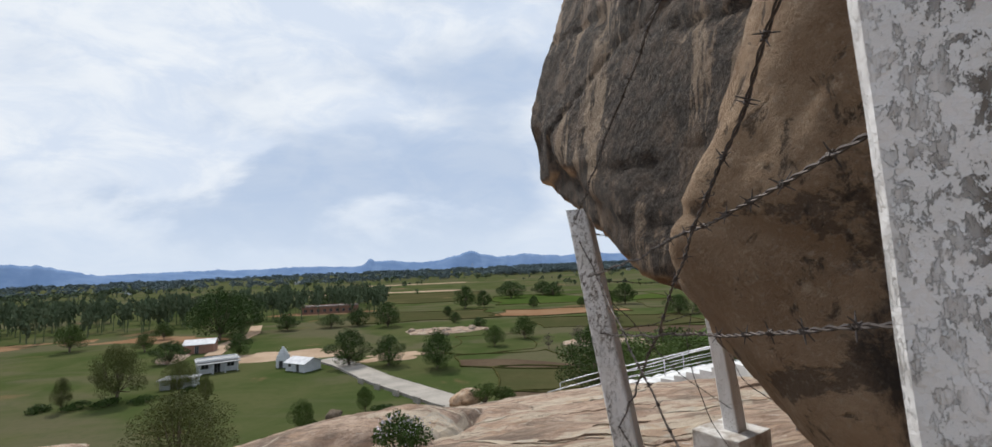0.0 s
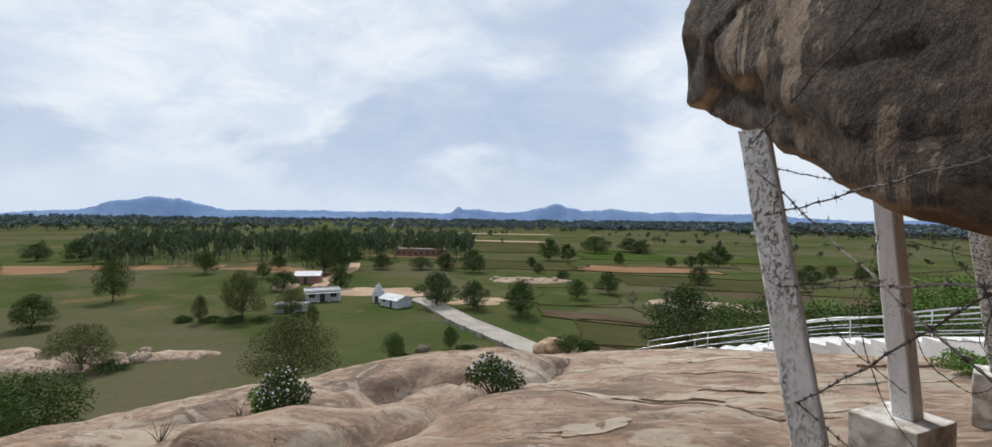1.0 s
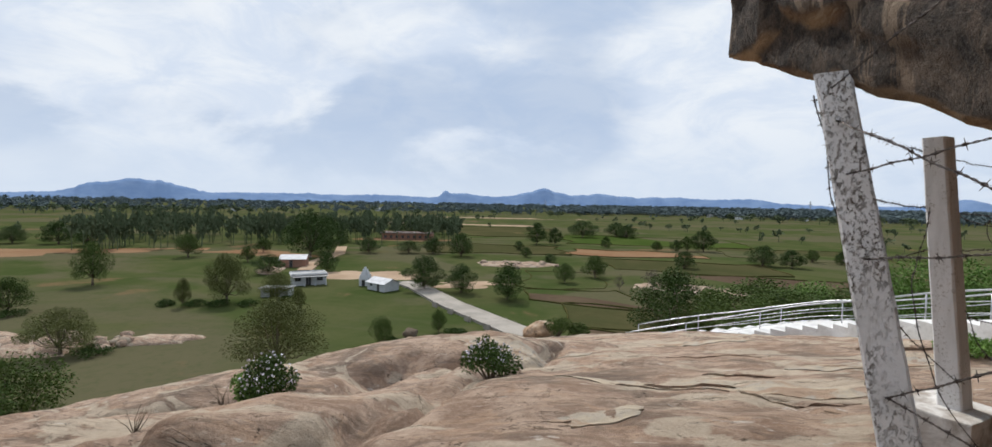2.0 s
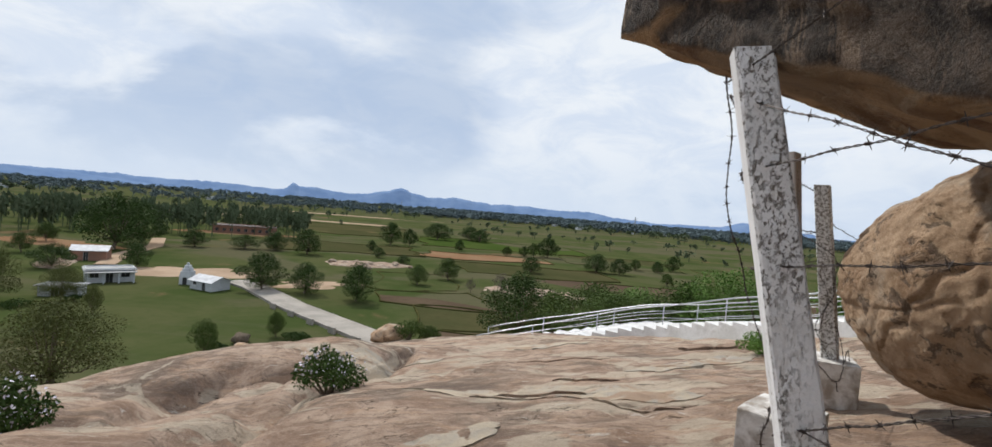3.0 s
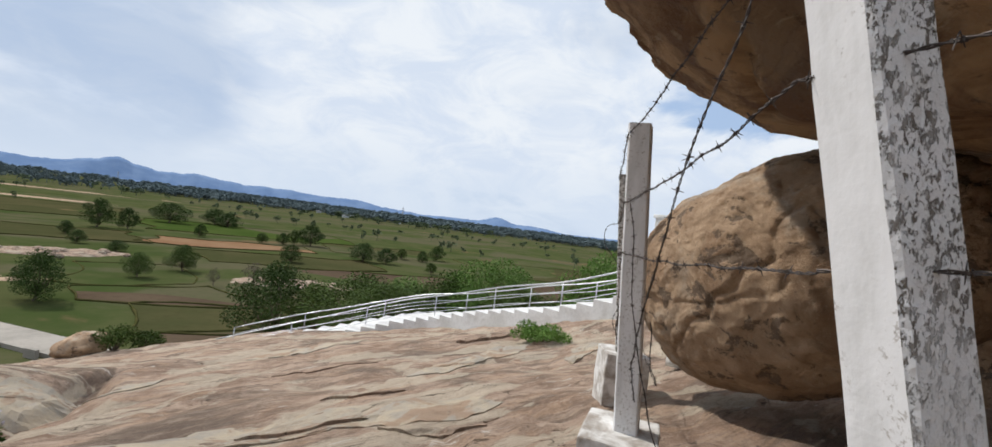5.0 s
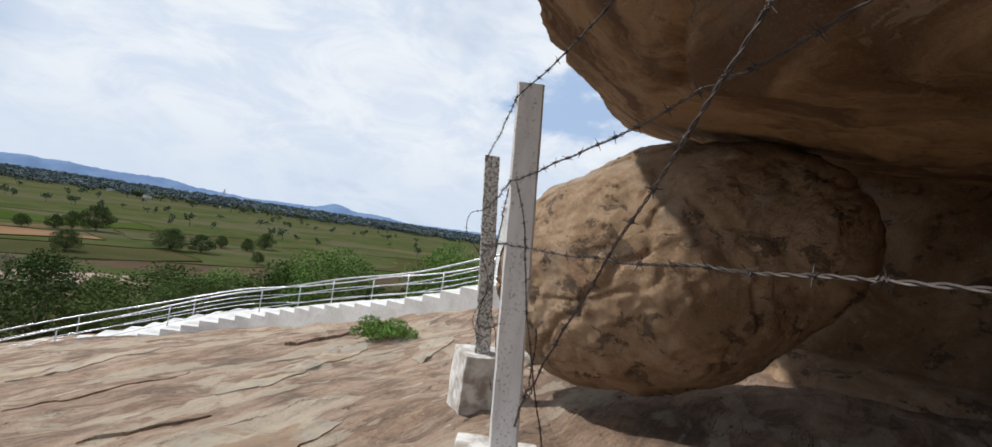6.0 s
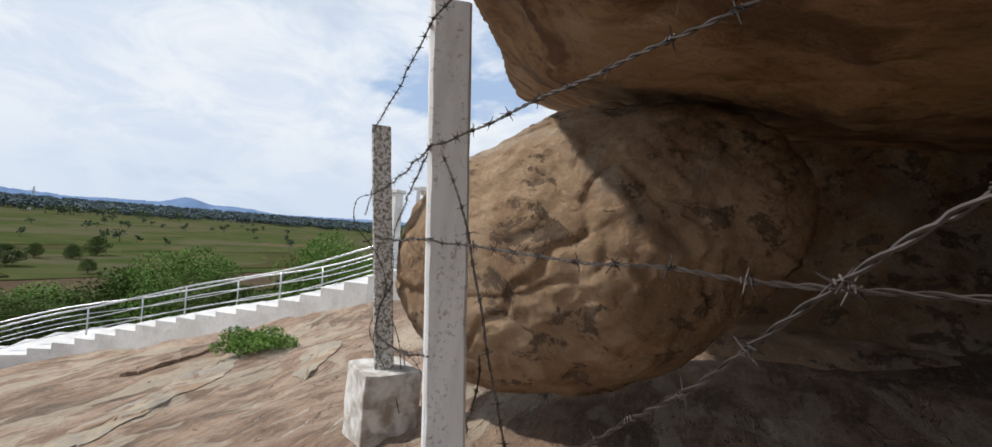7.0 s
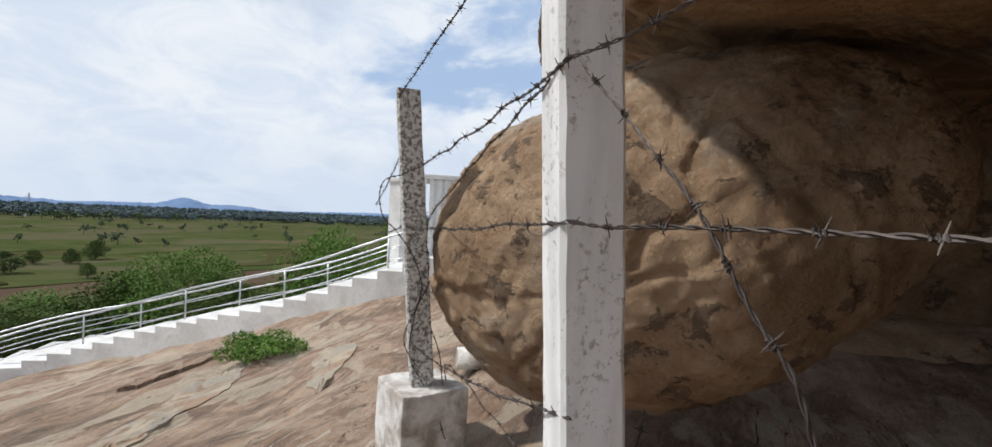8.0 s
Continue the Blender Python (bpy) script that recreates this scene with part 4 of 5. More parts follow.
def far_woods():
    """The belts of trees and scrub that close the plain, too many to count."""
    rng = random.Random(21)
    protos = []
    for i in range(6):
        c = [(Vector((rng.uniform(-2, 2), rng.uniform(-2, 2), rng.uniform(3.0, 6.0))), (1.9, 1.9, 1.7)) for _ in range(5)]
        v, f = leaf_cloud(rng, c, 70, 1.5, 0.8)
        tv, tf = tube([Vector((0, 0, -0.3)), Vector((0, 0, 4))], [0.25, 0.15], 4)
        v, f = joined([(v, f), (tv, tf)])
        protos.append((np.array([tuple(p) for p in v]), f))
    spots = []
    # eucalyptus belt on the near left, tall and thin
    for _ in range(290):
        az, d = rng.uniform(104, 142), rng.uniform(225, 330)
        spots.append((az, d, rng.uniform(0.6, 0.85), rng.uniform(1.3, 1.9)))
    # scattered field trees and hedges
    for _ in range(420):
        az, d = rng.uniform(45, 145), 10 ** rng.uniform(2.45, 2.95)
        if noise.noise(Vector((math.cos(radians(az)) * d * 0.011, math.sin(radians(az)) * d * 0.011, 3))) > 0.0:
            spots.append((az, d, rng.uniform(0.5, 1.1), rng.uniform(0.45, 1.0)))
    for _ in range(3200):
        az, d = rng.uniform(28, 150), 10 ** rng.uniform(2.85, 3.45)
        x, y = math.cos(radians(az)) * d, math.sin(radians(az)) * d
        if noise.noise(Vector((x * 0.0022, y * 0.0045, 1))) + 0.4 * noise.noise(Vector((x * 0.01, y * 0.02, 5))) > -0.02 or d > 1700:
            spots.append((az, d, rng.uniform(0.9, 2.0) * (1 + d / 3000), rng.uniform(0.8, 1.4) * (1 + d / 5000)))
    for _ in range(2600):
        az, d = rng.uniform(26, 150), rng.uniform(1100, 3300)
        if az < 88 or noise.noise(Vector((az * 0.3, d * 0.002, 7))) > 0.1:
            spots.append((az, d, rng.uniform(2.2, 4.0), rng.uniform(1.2, 2.0) * (1 + d / 6000)))
    for _ in range(2600):
        az, d = rng.uniform(24, 92), rng.uniform(900, 1500)
        if d > 1000 or noise.noise(Vector((az * 0.4, d * 0.004, 2))) > 0:
            spots.append((az, d, rng.uniform(2.4, 4.2), rng.uniform(1.0, 1.7)))
    # haze comes from the leaf colour, in two steps of distance
    for near, leaf, text in ((True, LEAF_LIGHT_HAZE, "belts of green trees and scrub across the plain, colour lightened with haze"), (False, LEAF_HAZE, "woods along the far edge of the plain, coloured with blue-green haze")):
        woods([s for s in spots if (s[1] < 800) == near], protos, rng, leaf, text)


def woods(spots, protos, rng, leaf, text):
    allv, allf, o = [], [], 0
    for az, d, s, sz in spots:
        v, f = protos[rng.randrange(len(protos))]
        a = rng.uniform(0, 6.28)
        ca, sa = math.cos(a) * s, math.sin(a) * s
        x, y = d * math.cos(radians(az)), d * math.sin(radians(az))
        w = np.stack([v[:, 0] * ca - v[:, 1] * sa + x, v[:, 0] * sa + v[:, 1] * ca + y, v[:, 2] * sz + VALLEY], 1)
        allv.append(w)
        allf += [tuple(i + o for i in q) for q in f]
        o += len(v)
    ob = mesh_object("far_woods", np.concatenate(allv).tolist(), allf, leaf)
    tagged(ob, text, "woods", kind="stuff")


far_woods()

# ---- valley: road, houses, fields, outcrops ----


def patch(name, cx, cy, rx, ry, turn, mat, label, category, lift=0.06, seed=0, rough=0.25, dome_h=0.0, kind="structure"):
    """A low-lying sheet of ground with an irregular edge, bedded in the valley floor."""
    k, rings = 44, 7
    vs, fs = [(0, 0, lift + dome_h)], []
    for r in range(1, rings + 1):
        f = r / rings
        for a in range(k):
            t = 2 * math.pi * a / k
            e = 1 + rough * fbm(Vector((math.cos(t) * 1.6 + seed, math.sin(t) * 1.6, seed * 0.3)), 4)
            x, y = rx * e * f * math.cos(t), ry * e * f * math.sin(t)
            z = lift + dome_h * (1 - f ** 2) * (1 + 0.5 * noise.noise(Vector((x * 0.3, y * 0.3, seed)))) if r < rings else -0.35
            vs.append((x, y, z))
    fs += [(0, 1 + a, 1 + (a + 1) % k) for a in range(k)]
    for r in range(rings - 1):
        o = 1 + r * k
        fs += [(o + a, o + k + a, o + k + (a + 1) % k, o + (a + 1) % k) for a in range(k)]
    ob = mesh_object(name, vs, fs, mat, True)
    ob.matrix_world = Matrix.Translation((cx, cy, VALLEY)) @ Matrix.Rotation(radians(turn), 4, "Z")
    return tagged(ob, label, category, kind=kind)


def field(corners, mat, label, seed):
    """A ploughed or grazed plot with an uneven edge, and the earth bund round it."""
    rng = random.Random(seed)
    pts = []
    n = 9
    for i in range(4):
        a, b = Vector(corners[i]), Vector(corners[(i + 1) % 4])
        for k in range(n):
            p = a.lerp(b, k / n)
            pts.append(p + Vector((noise.noise(Vector((p.x * 0.05, p.y * 0.05, seed))), noise.noise(Vector((p.y * 0.05, p.x * 0.05, seed + 3))))) * 7.0)
    c = sum(pts, Vector((0, 0))) / len(pts)
    vs = [(c.x, c.y, VALLEY + 0.10)] + [(p.x, p.y, VALLEY + 0.09) for p in pts]
    fs = [(0, 1 + i, 1 + (i + 1) % len(pts)) for i in range(len(pts))]
    tagged(mesh_object("field", vs, fs, mat), label, "field", kind="structure")
    line = [Vector((p.x, p.y, VALLEY + 0.12 + 0.1 * rng.random())) for p in pts]
    v, f = tube(line + [line[0]], [0.12 + 0.14 * rng.random() for _ in range(len(line) + 1)], 6)
    tagged(mesh_object("field_bund", v, f, M_BUND, True), "low grassy earth bund round a field", "field bund", kind="structure")


BROWN, GREEN, DRY = "bare brown ploughed field", "short green pasture plot", "dry stubble field"
for i, (corners, mat, label) in enumerate((
        (((-2, 78), (14, 76), (17, 90), (-3, 93)), M_STUBBLE, DRY),
        (((-8, 95), (12, 93), (10, 112), (-10, 110)), M_SOIL, BROWN),
        (((15, 92), (40, 88), (44, 104), (16, 108)), M_STUBBLE, DRY),
        (((2, 66), (22, 62), (20, 74), (3, 76)), M_SOIL, BROWN),
        (((22, 118), (70, 108), (90, 138), (24, 146)), M_SOIL, BROWN),
        (((75, 106), (130, 96), (140, 130), (94, 136)), M_SOIL, BROWN),
        (((-14, 112), (6, 114), (6, 140), (-16, 138)), M_GREEN, GREEN),
        (((8, 150), (60, 150), (64, 176), (6, 180)), M_STUBBLE, DRY),
        (((-60, 182), (-6, 186), (-8, 222), (-72, 224)), M_STUBBLE, DRY),
        (((-4, 190), (50, 188), (50, 212), (-2, 216)), M_EARTH, "reddish bare earth field"),
        (((-5, 245), (80, 240), (90, 300), (-10, 310)), M_GREEN, GREEN),
        (((-90, 280), (-20, 280), (-20, 380), (-110, 390)), M_STUBBLE, DRY),
        (((110, 150), (200, 130), (230, 190), (120, 210)), M_STUBBLE, DRY),
        (((60, 200), (110, 190), (120, 240), (66, 244)), M_STUBBLE, DRY))):
    field(corners, mat, label, i + 3)

patch("bare_earth", -190, 135, 40, 12, 25, M_EARTH, "reddish bare earth between meadow and trees", "bare ground", 0.12, 1, 0.7)
patch("bare_earth", -125, 158, 38, 9, -6, M_EARTH, "reddish bare earth between meadow and trees", "bare ground", 0.12, 2, 0.7)
patch("cleared_ground", -56, 118, 17, 7, 10, M_SAND, "pale sandy cleared ground beside white houses", "bare ground", 0.14, 3, 0.7)
patch("cleared_ground", -26, 112, 9, 5, 20, M_SAND, "pale sandy ground under dark trees", "bare ground", 0.14, 4, 0.7)
patch("cleared_ground", -96, 235, 34, 8, 5, M_EARTH, "red earth round a brick building", "bare ground", 0.12, 5, 0.7)
patch("cleared_ground", -130, 420, 90, 12, 0, M_SAND, "pale sandy strip across the plain", "bare ground", 0.12, 15, 0.7)
patch("cleared_ground", -60, 620, 120, 14, 4, M_SAND, "pale sandy strip across the plain", "bare ground", 0.12, 16, 0.7)
patch("rock_outcrop", -73, 50, 11, 4.5, -8, M_ROCK, "flat pink granite outcrop in the meadow", "rock", 0.1, 6, 0.35, 0.9)
patch("rock_outcrop", -58, 56, 6, 2.6, 25, M_ROCK, "flat pink granite outcrop in the meadow", "rock", 0.1, 7, 0.35, 0.6)
patch("rock_outcrop", 26, 118, 15, 6, -18, M_ROCK, "pale granite outcrop between brown fields", "rock", 0.1, 8, 0.35, 1.2)
patch("rock_outcrop", -20, 152, 14, 7, 6, M_ROCK, "pale granite outcrop between brown fields", "rock", 0.1, 9, 0.35, 1.0)
patch("rock_outcrop", -85, 120, 3.5, 8, 30, M_ROCK, "bare rock beside a village lane", "rock", 0.1, 10, 0.35, 0.4)


def ribbon(name, line, width, mat, label, category, lift=0.2, thick=0.4):
    """A road slab along a line, with a camber and real edges."""
    vs, fs = [], []
    pts = [Vector(p) for p in line]
    for i, p in enumerate(pts):
        d = (pts[min(i + 1, len(pts) - 1)] - pts[max(i - 1, 0)]).normalized()
        o = Vector((-d.y, d.x)) * width / 2 * (1 + 0.05 * noise.noise(Vector((p.x * 0.3, p.y * 0.3, 0))))
        for q, z in ((p - o, lift - thick), (p - o, lift), (p, lift + 0.04), (p + o, lift), (p + o, lift - thick)):
            vs.append((q.x, q.y, VALLEY + z))
        if i:
            b = (i - 1) * 5
            fs += [(b + k, b + k + 1, b + k + 6, b + k + 5) for k in range(4)]
    return tagged(mesh_object(name, vs, fs, mat), label, category, kind="structure")


def lerp_line(pts, n=10):
    out = []
    for a, b in zip(pts, pts[1:]):
        out += [Vector(a).lerp(Vector(b), k / n) for k in range(n)]
    return out + [Vector(pts[-1])]


ribbon("road", lerp_line([(-42, 110), (-36, 104), (-24, 88), (-8.5, 71), (-3, 65)]), 5.0, M_ROAD, "pale concrete road running towards white houses", "road", 0.45, 0.8)
ribbon("lane", lerp_line([(-76, 122), (-84, 142), (-88, 165), (-100, 190)]), 4.0, M_SAND, "pale dirt lane through the trees", "lane", 0.2)
for i in range(5):
    f = i / 4
    x, y = -27 + 17 * f, 86.5 - 18.5 * f
    bm = boxed(-0.8, 0.8, -0.2, 0.2, -0.9, 0.55, 0.05)
    me = bpy.data.meshes.new("parapet")
    bm.to_mesh(me)
    bm.free()
    me.materials.append(M_ROAD)
    ob = new("parapet", me)
    ob.matrix_world = Matrix.Translation((x, y, VALLEY + 0.4)) @ Matrix.Rotation(radians(-47), 4, "Z")
    tagged(ob, "low concrete parapet block along the road edge", "parapet", "road parapets")


def house(x, y, turn, w, d, h, roof, label, wall_mat=None, openings=(), parapet=0.25, verandah=False):
    """A one-storey house: four walls with real openings, a roof slab or gable, doors and windows set back in the walls."""
    wall_mat = wall_mat or M_WALL
    ob = empty("house", Matrix.Translation((x, y, VALLEY)) @ Matrix.Rotation(radians(turn), 4, "Z"), label, "house", "valley houses")
    t = 0.25
    # front wall (at -d/2) cut into piers and lintels round its openings
    bm = bmesh.new()
    at = -w / 2
    for x0, x1, z0, z1 in sorted(openings):
        box(bm, at, x0, -d / 2, -d / 2 + t, -0.3, h)
        box(bm, x0, x1, -d / 2, -d / 2 + t, z1, h)
        if z0 > 0:
            box(bm, x0, x1, -d / 2, -d / 2 + t, -0.3, z0)
        at = x1
    box(bm, at, w / 2, -d / 2, -d / 2 + t, -0.3, h)
    part("front_wall", bm, wall_mat, ob)
    part("back_wall", boxed(-w / 2, w / 2, d / 2 - t, d / 2, -0.3, h), wall_mat, ob)
    for s in (-1, 1):
        bm = boxed(s * w / 2 - (t if s > 0 else 0), s * w / 2 + (t if s < 0 else 0), -d / 2 + t, d / 2 - t, -0.3, h)
        if roof == "gable":
            x0 = s * (w / 2 - t / 2)
            v = [bm.verts.new((x0 + k * t / 2, yy, zz)) for k in (-1, 1) for yy, zz in ((-d / 2, h), (d / 2, h), (0, h + d * 0.2))]
            for f in ((0, 1, 2), (5, 4, 3), (0, 3, 4, 1), (1, 4, 5, 2), (2, 5, 3, 0)):
                bm.faces.new([v[i] for i in f])
        part("side_wall", bm, wall_mat, ob)
    for x0, x1, z0, z1 in openings:
        name = "door" if z0 <= 0 else "window"
        bm = boxed(x0, x1, -d / 2 + 0.14, -d / 2 + 0.18, max(z0, -0.2), z1)
        leaf = part(name, bm, M_DARK, ob, "dark " + name + " set back in the wall")
        bm = bmesh.new()
        for a, b in ((x0, x0 + 0.07), (x1 - 0.07, x1), ((x0 + x1) / 2 - 0.03, (x0 + x1) / 2 + 0.03)):
            box(bm, a, b, -d / 2 + 0.08, -d / 2 + 0.13, max(z0, -0.2), z1)
        part("frame", bm, M_ROOF, leaf)
    if roof == "flat":
        part("roof", boxed(-w / 2 - 0.35, w / 2 + 0.35, -d / 2 - 0.5, d / 2 + 0.35, h, h + 0.16, 0.02), M_ROOF, ob, "flat grey concrete roof slab")
        bm = bmesh.new()
        for a in ((-w / 2, w / 2, -d / 2, -d / 2 + 0.15), (-w / 2, w / 2, d / 2 - 0.15, d / 2), (-w / 2, -w / 2 + 0.15, -d / 2, d / 2), (w / 2 - 0.15, w / 2, -d / 2, d / 2)):
            box(bm, *a, h + 0.16, h + 0.16 + parapet)
        part("parapet", bm, wall_mat, ob)
    else:
        for s in (-1, 1):
            bm = bmesh.new()
            over = 0.4
            e, r = d / 2 + over, h + d * 0.2
            slope = d * 0.2 / (d / 2)
            pts = [(-w / 2 - over, 0, r + 0.02), (w / 2 + over, 0, r + 0.02), (w / 2 + over, s * e, r - e * slope + 0.02), (-w / 2 - over, s * e, r - e * slope + 0.02)]
            lo = [bm.verts.new(p) for p in pts]
            hi = [bm.verts.new((p[0], p[1], p[2] + 0.1)) for p in pts]
            bm.faces.new(lo), bm.faces.new(hi[::-1])
            for k in range(4):
                bm.faces.new((lo[k], lo[(k + 1) % 4], hi[(k + 1) % 4], hi[k]))
            bmesh.ops.recalc_face_normals(bm, faces=bm.faces)
            part("roof", bm, M_SHEET, ob, "pale sheet roof slope")
    if verandah:
        for k in range(4):
            px = -w / 2 + 0.3 + k * (w - 0.6) / 3
            part("verandah_post", boxed(px - 0.12, px + 0.12, -d / 2 - 1.5, -d / 2 - 1.26, -0.3, h - 0.3), wall_mat, ob)
        part("verandah_roof", boxed(-w / 2 - 0.2, w / 2 + 0.2, -d / 2 - 1.7, -d / 2, h - 0.3, h - 0.16, 0.02), M_ROOF, ob)
    return ob


M_SHEET = material("sheet_roof", two_tone((0.55, 0.56, 0.58), (0.40, 0.41, 0.43), 0.8, 6), 0.6)
house(-63.5, 103.5, 36, 7.6, 5.0, 2.4, "flat", "single-storey white house with flat grey roof and verandah", None, ((-3.2, -1.8, 1.0, 2.1), (-0.8, 0.4, 0, 2.1), (1.6, 3.0, 1.0, 2.1)), 0.2, True)
house(-43.4, 100.6, -28, 5.8, 4.2, 1.8, "gable", "small white house with a pale pitched sheet roof", None, ((-2.2, -1.2, 0.9, 1.55), (0.3, 1.2, 0, 1.6)))
house(-61.5, 88.6, 10, 5.5, 3.0, 1.7, "flat", "low white shed half hidden by trees", None, ((-1.0, 0.0, 0, 1.4),), 0.1)
house(-88, 238, 8, 26, 8, 3.6, "flat", "long unfinished brick building with a row of openings", M_BRICK, tuple((-11.6 + 3.0 * k, -10.2 + 3.0 * k, 1.0, 2.4) for k in range(8)), 0.3)
house(-84, 130, 20, 7, 5, 2.4, "gable", "small house with a pale sheet roof among trees", M_BRICK, ((-1.0, 0.0, 0, 2.0),))


def shrine(x, y):
    """A small white shrine with a stepped top."""
    ob = empty("shrine", Matrix.Translation((x, y, VALLEY)), "small white shrine tower beside the white house", "shrine")
    part("base", boxed(-1.1, 1.1, -1.1, 1.1, -0.3, 2.0, 0.05), M_WALL, ob)
    bm = bmesh.new()
    for k, (r, z0, z1) in enumerate(((1.0, 2.0, 2.7), (0.75, 2.7, 3.3), (0.5, 3.3, 3.9), (0.2, 3.9, 4.4))):
        box(bm, -r, r, -r, r, z0, z1, 0.06)
    part("spire", bm, M_WALL, ob)
    part("doorway", boxed(-0.4, 0.4, -1.14, -1.09, 0.0, 1.5), M_DARK, ob)


shrine(-49.5, 104.5)


def stone(x, y, z, r, seed, mat, label, squash=0.7, level=4):
    bm = bmesh.new()
    bmesh.ops.create_icosphere(bm, subdivisions=level, radius=1)
    for v in bm.verts:
        d = v.co.copy()
        k = 1 + 0.28 * fbm(d * 1.1 + Vector((seed, 0, 0)), 4)
        v.co = Vector((d.x * r * k * 1.25, d.y * r * k, d.z * r * k * squash))
    me = bpy.data.meshes.new("stone")
    bm.to_mesh(me)
    bm.free()
    me.materials.append(mat)
    me.polygons.foreach_set("use_smooth", [True] * len(me.polygons))
    ob = new("stone", me)
    ob.matrix_world = Matrix.Translation((x, y, z)) @ Matrix.Rotation(seed * 1.3, 4, "Z")
    return tagged(ob, label, "stone", "loose stones")


stone(-2.4, 26.2, ground_z(-2.4, 26.2) + 0.35, 0.75, 3, M_BOULDER, "rounded tan stone at the edge of the rock dome", 0.75)
rng = random.Random(8)
for k in range(26):
    stone(-66 + rng.gauss(0, 4.5), 52 + rng.gauss(0, 2.2), VALLEY + 0.8 * rng.random(), rng.uniform(0.35, 0.9), k, M_ROCK, "pale rubble stone heaped on the outcrop", 0.7, 2)
for k in range(14):
    stone(-20 + rng.gauss(0, 7), 151 + rng.gauss(0, 2.5), VALLEY + 0.5, rng.uniform(0.5, 1.5), 40 + k, M_ROCK, "pale rubble stone between the fields", 0.7, 2)
stone(-24.5, 66, VALLEY + 0.5, 1.0, 71, M_BARK, "dark rounded stone in the meadow", 0.8, 3)
stone(-23.4, 63.5, VALLEY + 0.3, 0.8, 72, M_BOULDER, "tan stone in the meadow", 0.5, 3)


# ---- bushes and small plants on the dome ----
def bush(x, y, w, h, leaf, count, size, label, seed, flowers=0, lift=0.0, group="bushes"):
    rng = random.Random(seed)
    z = ground_z(x, y) + lift
    ob = empty("bush", Matrix.Translation((x, y, z)), label, "bush", group)
    centers, wood = [], []
    for k in range(12):
        a = k * 2.4
        rad = w * 0.36 * math.sqrt((k + 0.5) / 12)
        c = Vector((rad * math.cos(a), rad * math.sin(a), h * rng.uniform(0.3, 0.75) * (1 - 0.35 * rad / (w * 0.36))))
        centers.append((c, (w * 0.17, w * 0.17, h * 0.24)))
        wood.append(tube([Vector((0, 0, -0.1)), c * 0.5 + Vector((0, 0, -0.05 * h)), c], [0.02 * h + 0.006, 0.012 * h + 0.004, 0.003], 5))
    raw_part("stems", *joined(wood), M_BARK, ob)
    raw_part("foliage", *leaf_cloud(rng, centers, count, size), leaf, ob)
    if flowers:
        tops = [(c + Vector((0, 0, h * 0.1)), (r[0] * 1.05, r[1] * 1.05, r[2])) for c, r in centers]
        raw_part("blossom", *leaf_cloud(rng, tops, flowers, size * 0.75, 0.9), M_PETAL, ob, "pale lilac flower heads")["kind"] = "stuff"
    return ob


bush(-1.9, 7.0, 1.25, 0.85, LEAF_DARK, 3000, 0.055, "dark leafy bush with pale lilac flowers in a rock joint", 1, 190)
bush(-5.3, 5.9, 1.05, 0.85, LEAF_DARK, 2400, 0.06, "dark leafy bush with pale flowers on the rock edge", 2, 220)
bush(-5.9, 6.3, 0.8, 0.95, LEAF_BRIGHT, 1500, 0.07, "fresh green leafy bush on the rock edge", 3)
bush(6.65, 8.75, 1.45, 0.5, LEAF_BRIGHT, 3200, 0.055, "low bright green shrub growing on bare rock", 4, 30)
bush(-1.4, 25.6, 1.8, 1.3, LEAF_MID, 1600, 0.10, "green bush beside a rounded stone", 5)
bush(-0.3, 25.9, 1.6, 1.0, LEAF_MID, 1300, 0.10, "green bush beside a rounded stone", 6)
bush(-18.1, 67.9, 4.4, 1.9, LEAF_DARK, 1200, 0.28, "dark bush in the meadow", 7)
bush(-25.5, 61.5, 3.2, 1.3, LEAF_DARK, 900, 0.25, "dark bush in the meadow", 8)
for k, (x, y, w) in enumerate(((-66, 77, 5), (-61, 78.5, 5), (-70, 76, 5), (-75, 75, 4), (-92, 62, 6), (-60, 49, 5), (-57, 84, 3), (-105, 63, 4))):
    bush(x, y, w, 1.5, LEAF_DARK, 800, 0.28, "dark low scrub under the meadow trees", 20 + k)


def dry_twig(x, y, h, seed):
    rng = random.Random(seed)
    ob = empty("dry_shrub", Matrix.Translation((x, y, ground_z(x, y))), "small leafless dry shrub rooted in the rock", "shrub", "dry shrubs")
    bits = []
    for k in range(9):
        a, r = rng.uniform(0, 6.28), rng.uniform(0.2, 0.6) * h
        p = Vector((r * math.cos(a), r * math.sin(a), h * rng.uniform(0.5, 1.0)))
        m = p * 0.45 + Vector((rng.uniform(-0.1, 0.1), rng.uniform(-0.1, 0.1), 0)) * h
        bits.append(tube([Vector((0, 0, -0.05)), m, p], [0.007, 0.004, 0.001], 4))
    raw_part("twigs", *joined(bits), M_BARK, ob)


dry_twig(-6.0, 4.2, 0.42, 3)
dry_twig(-5.75, 5.45, 0.6, 5)


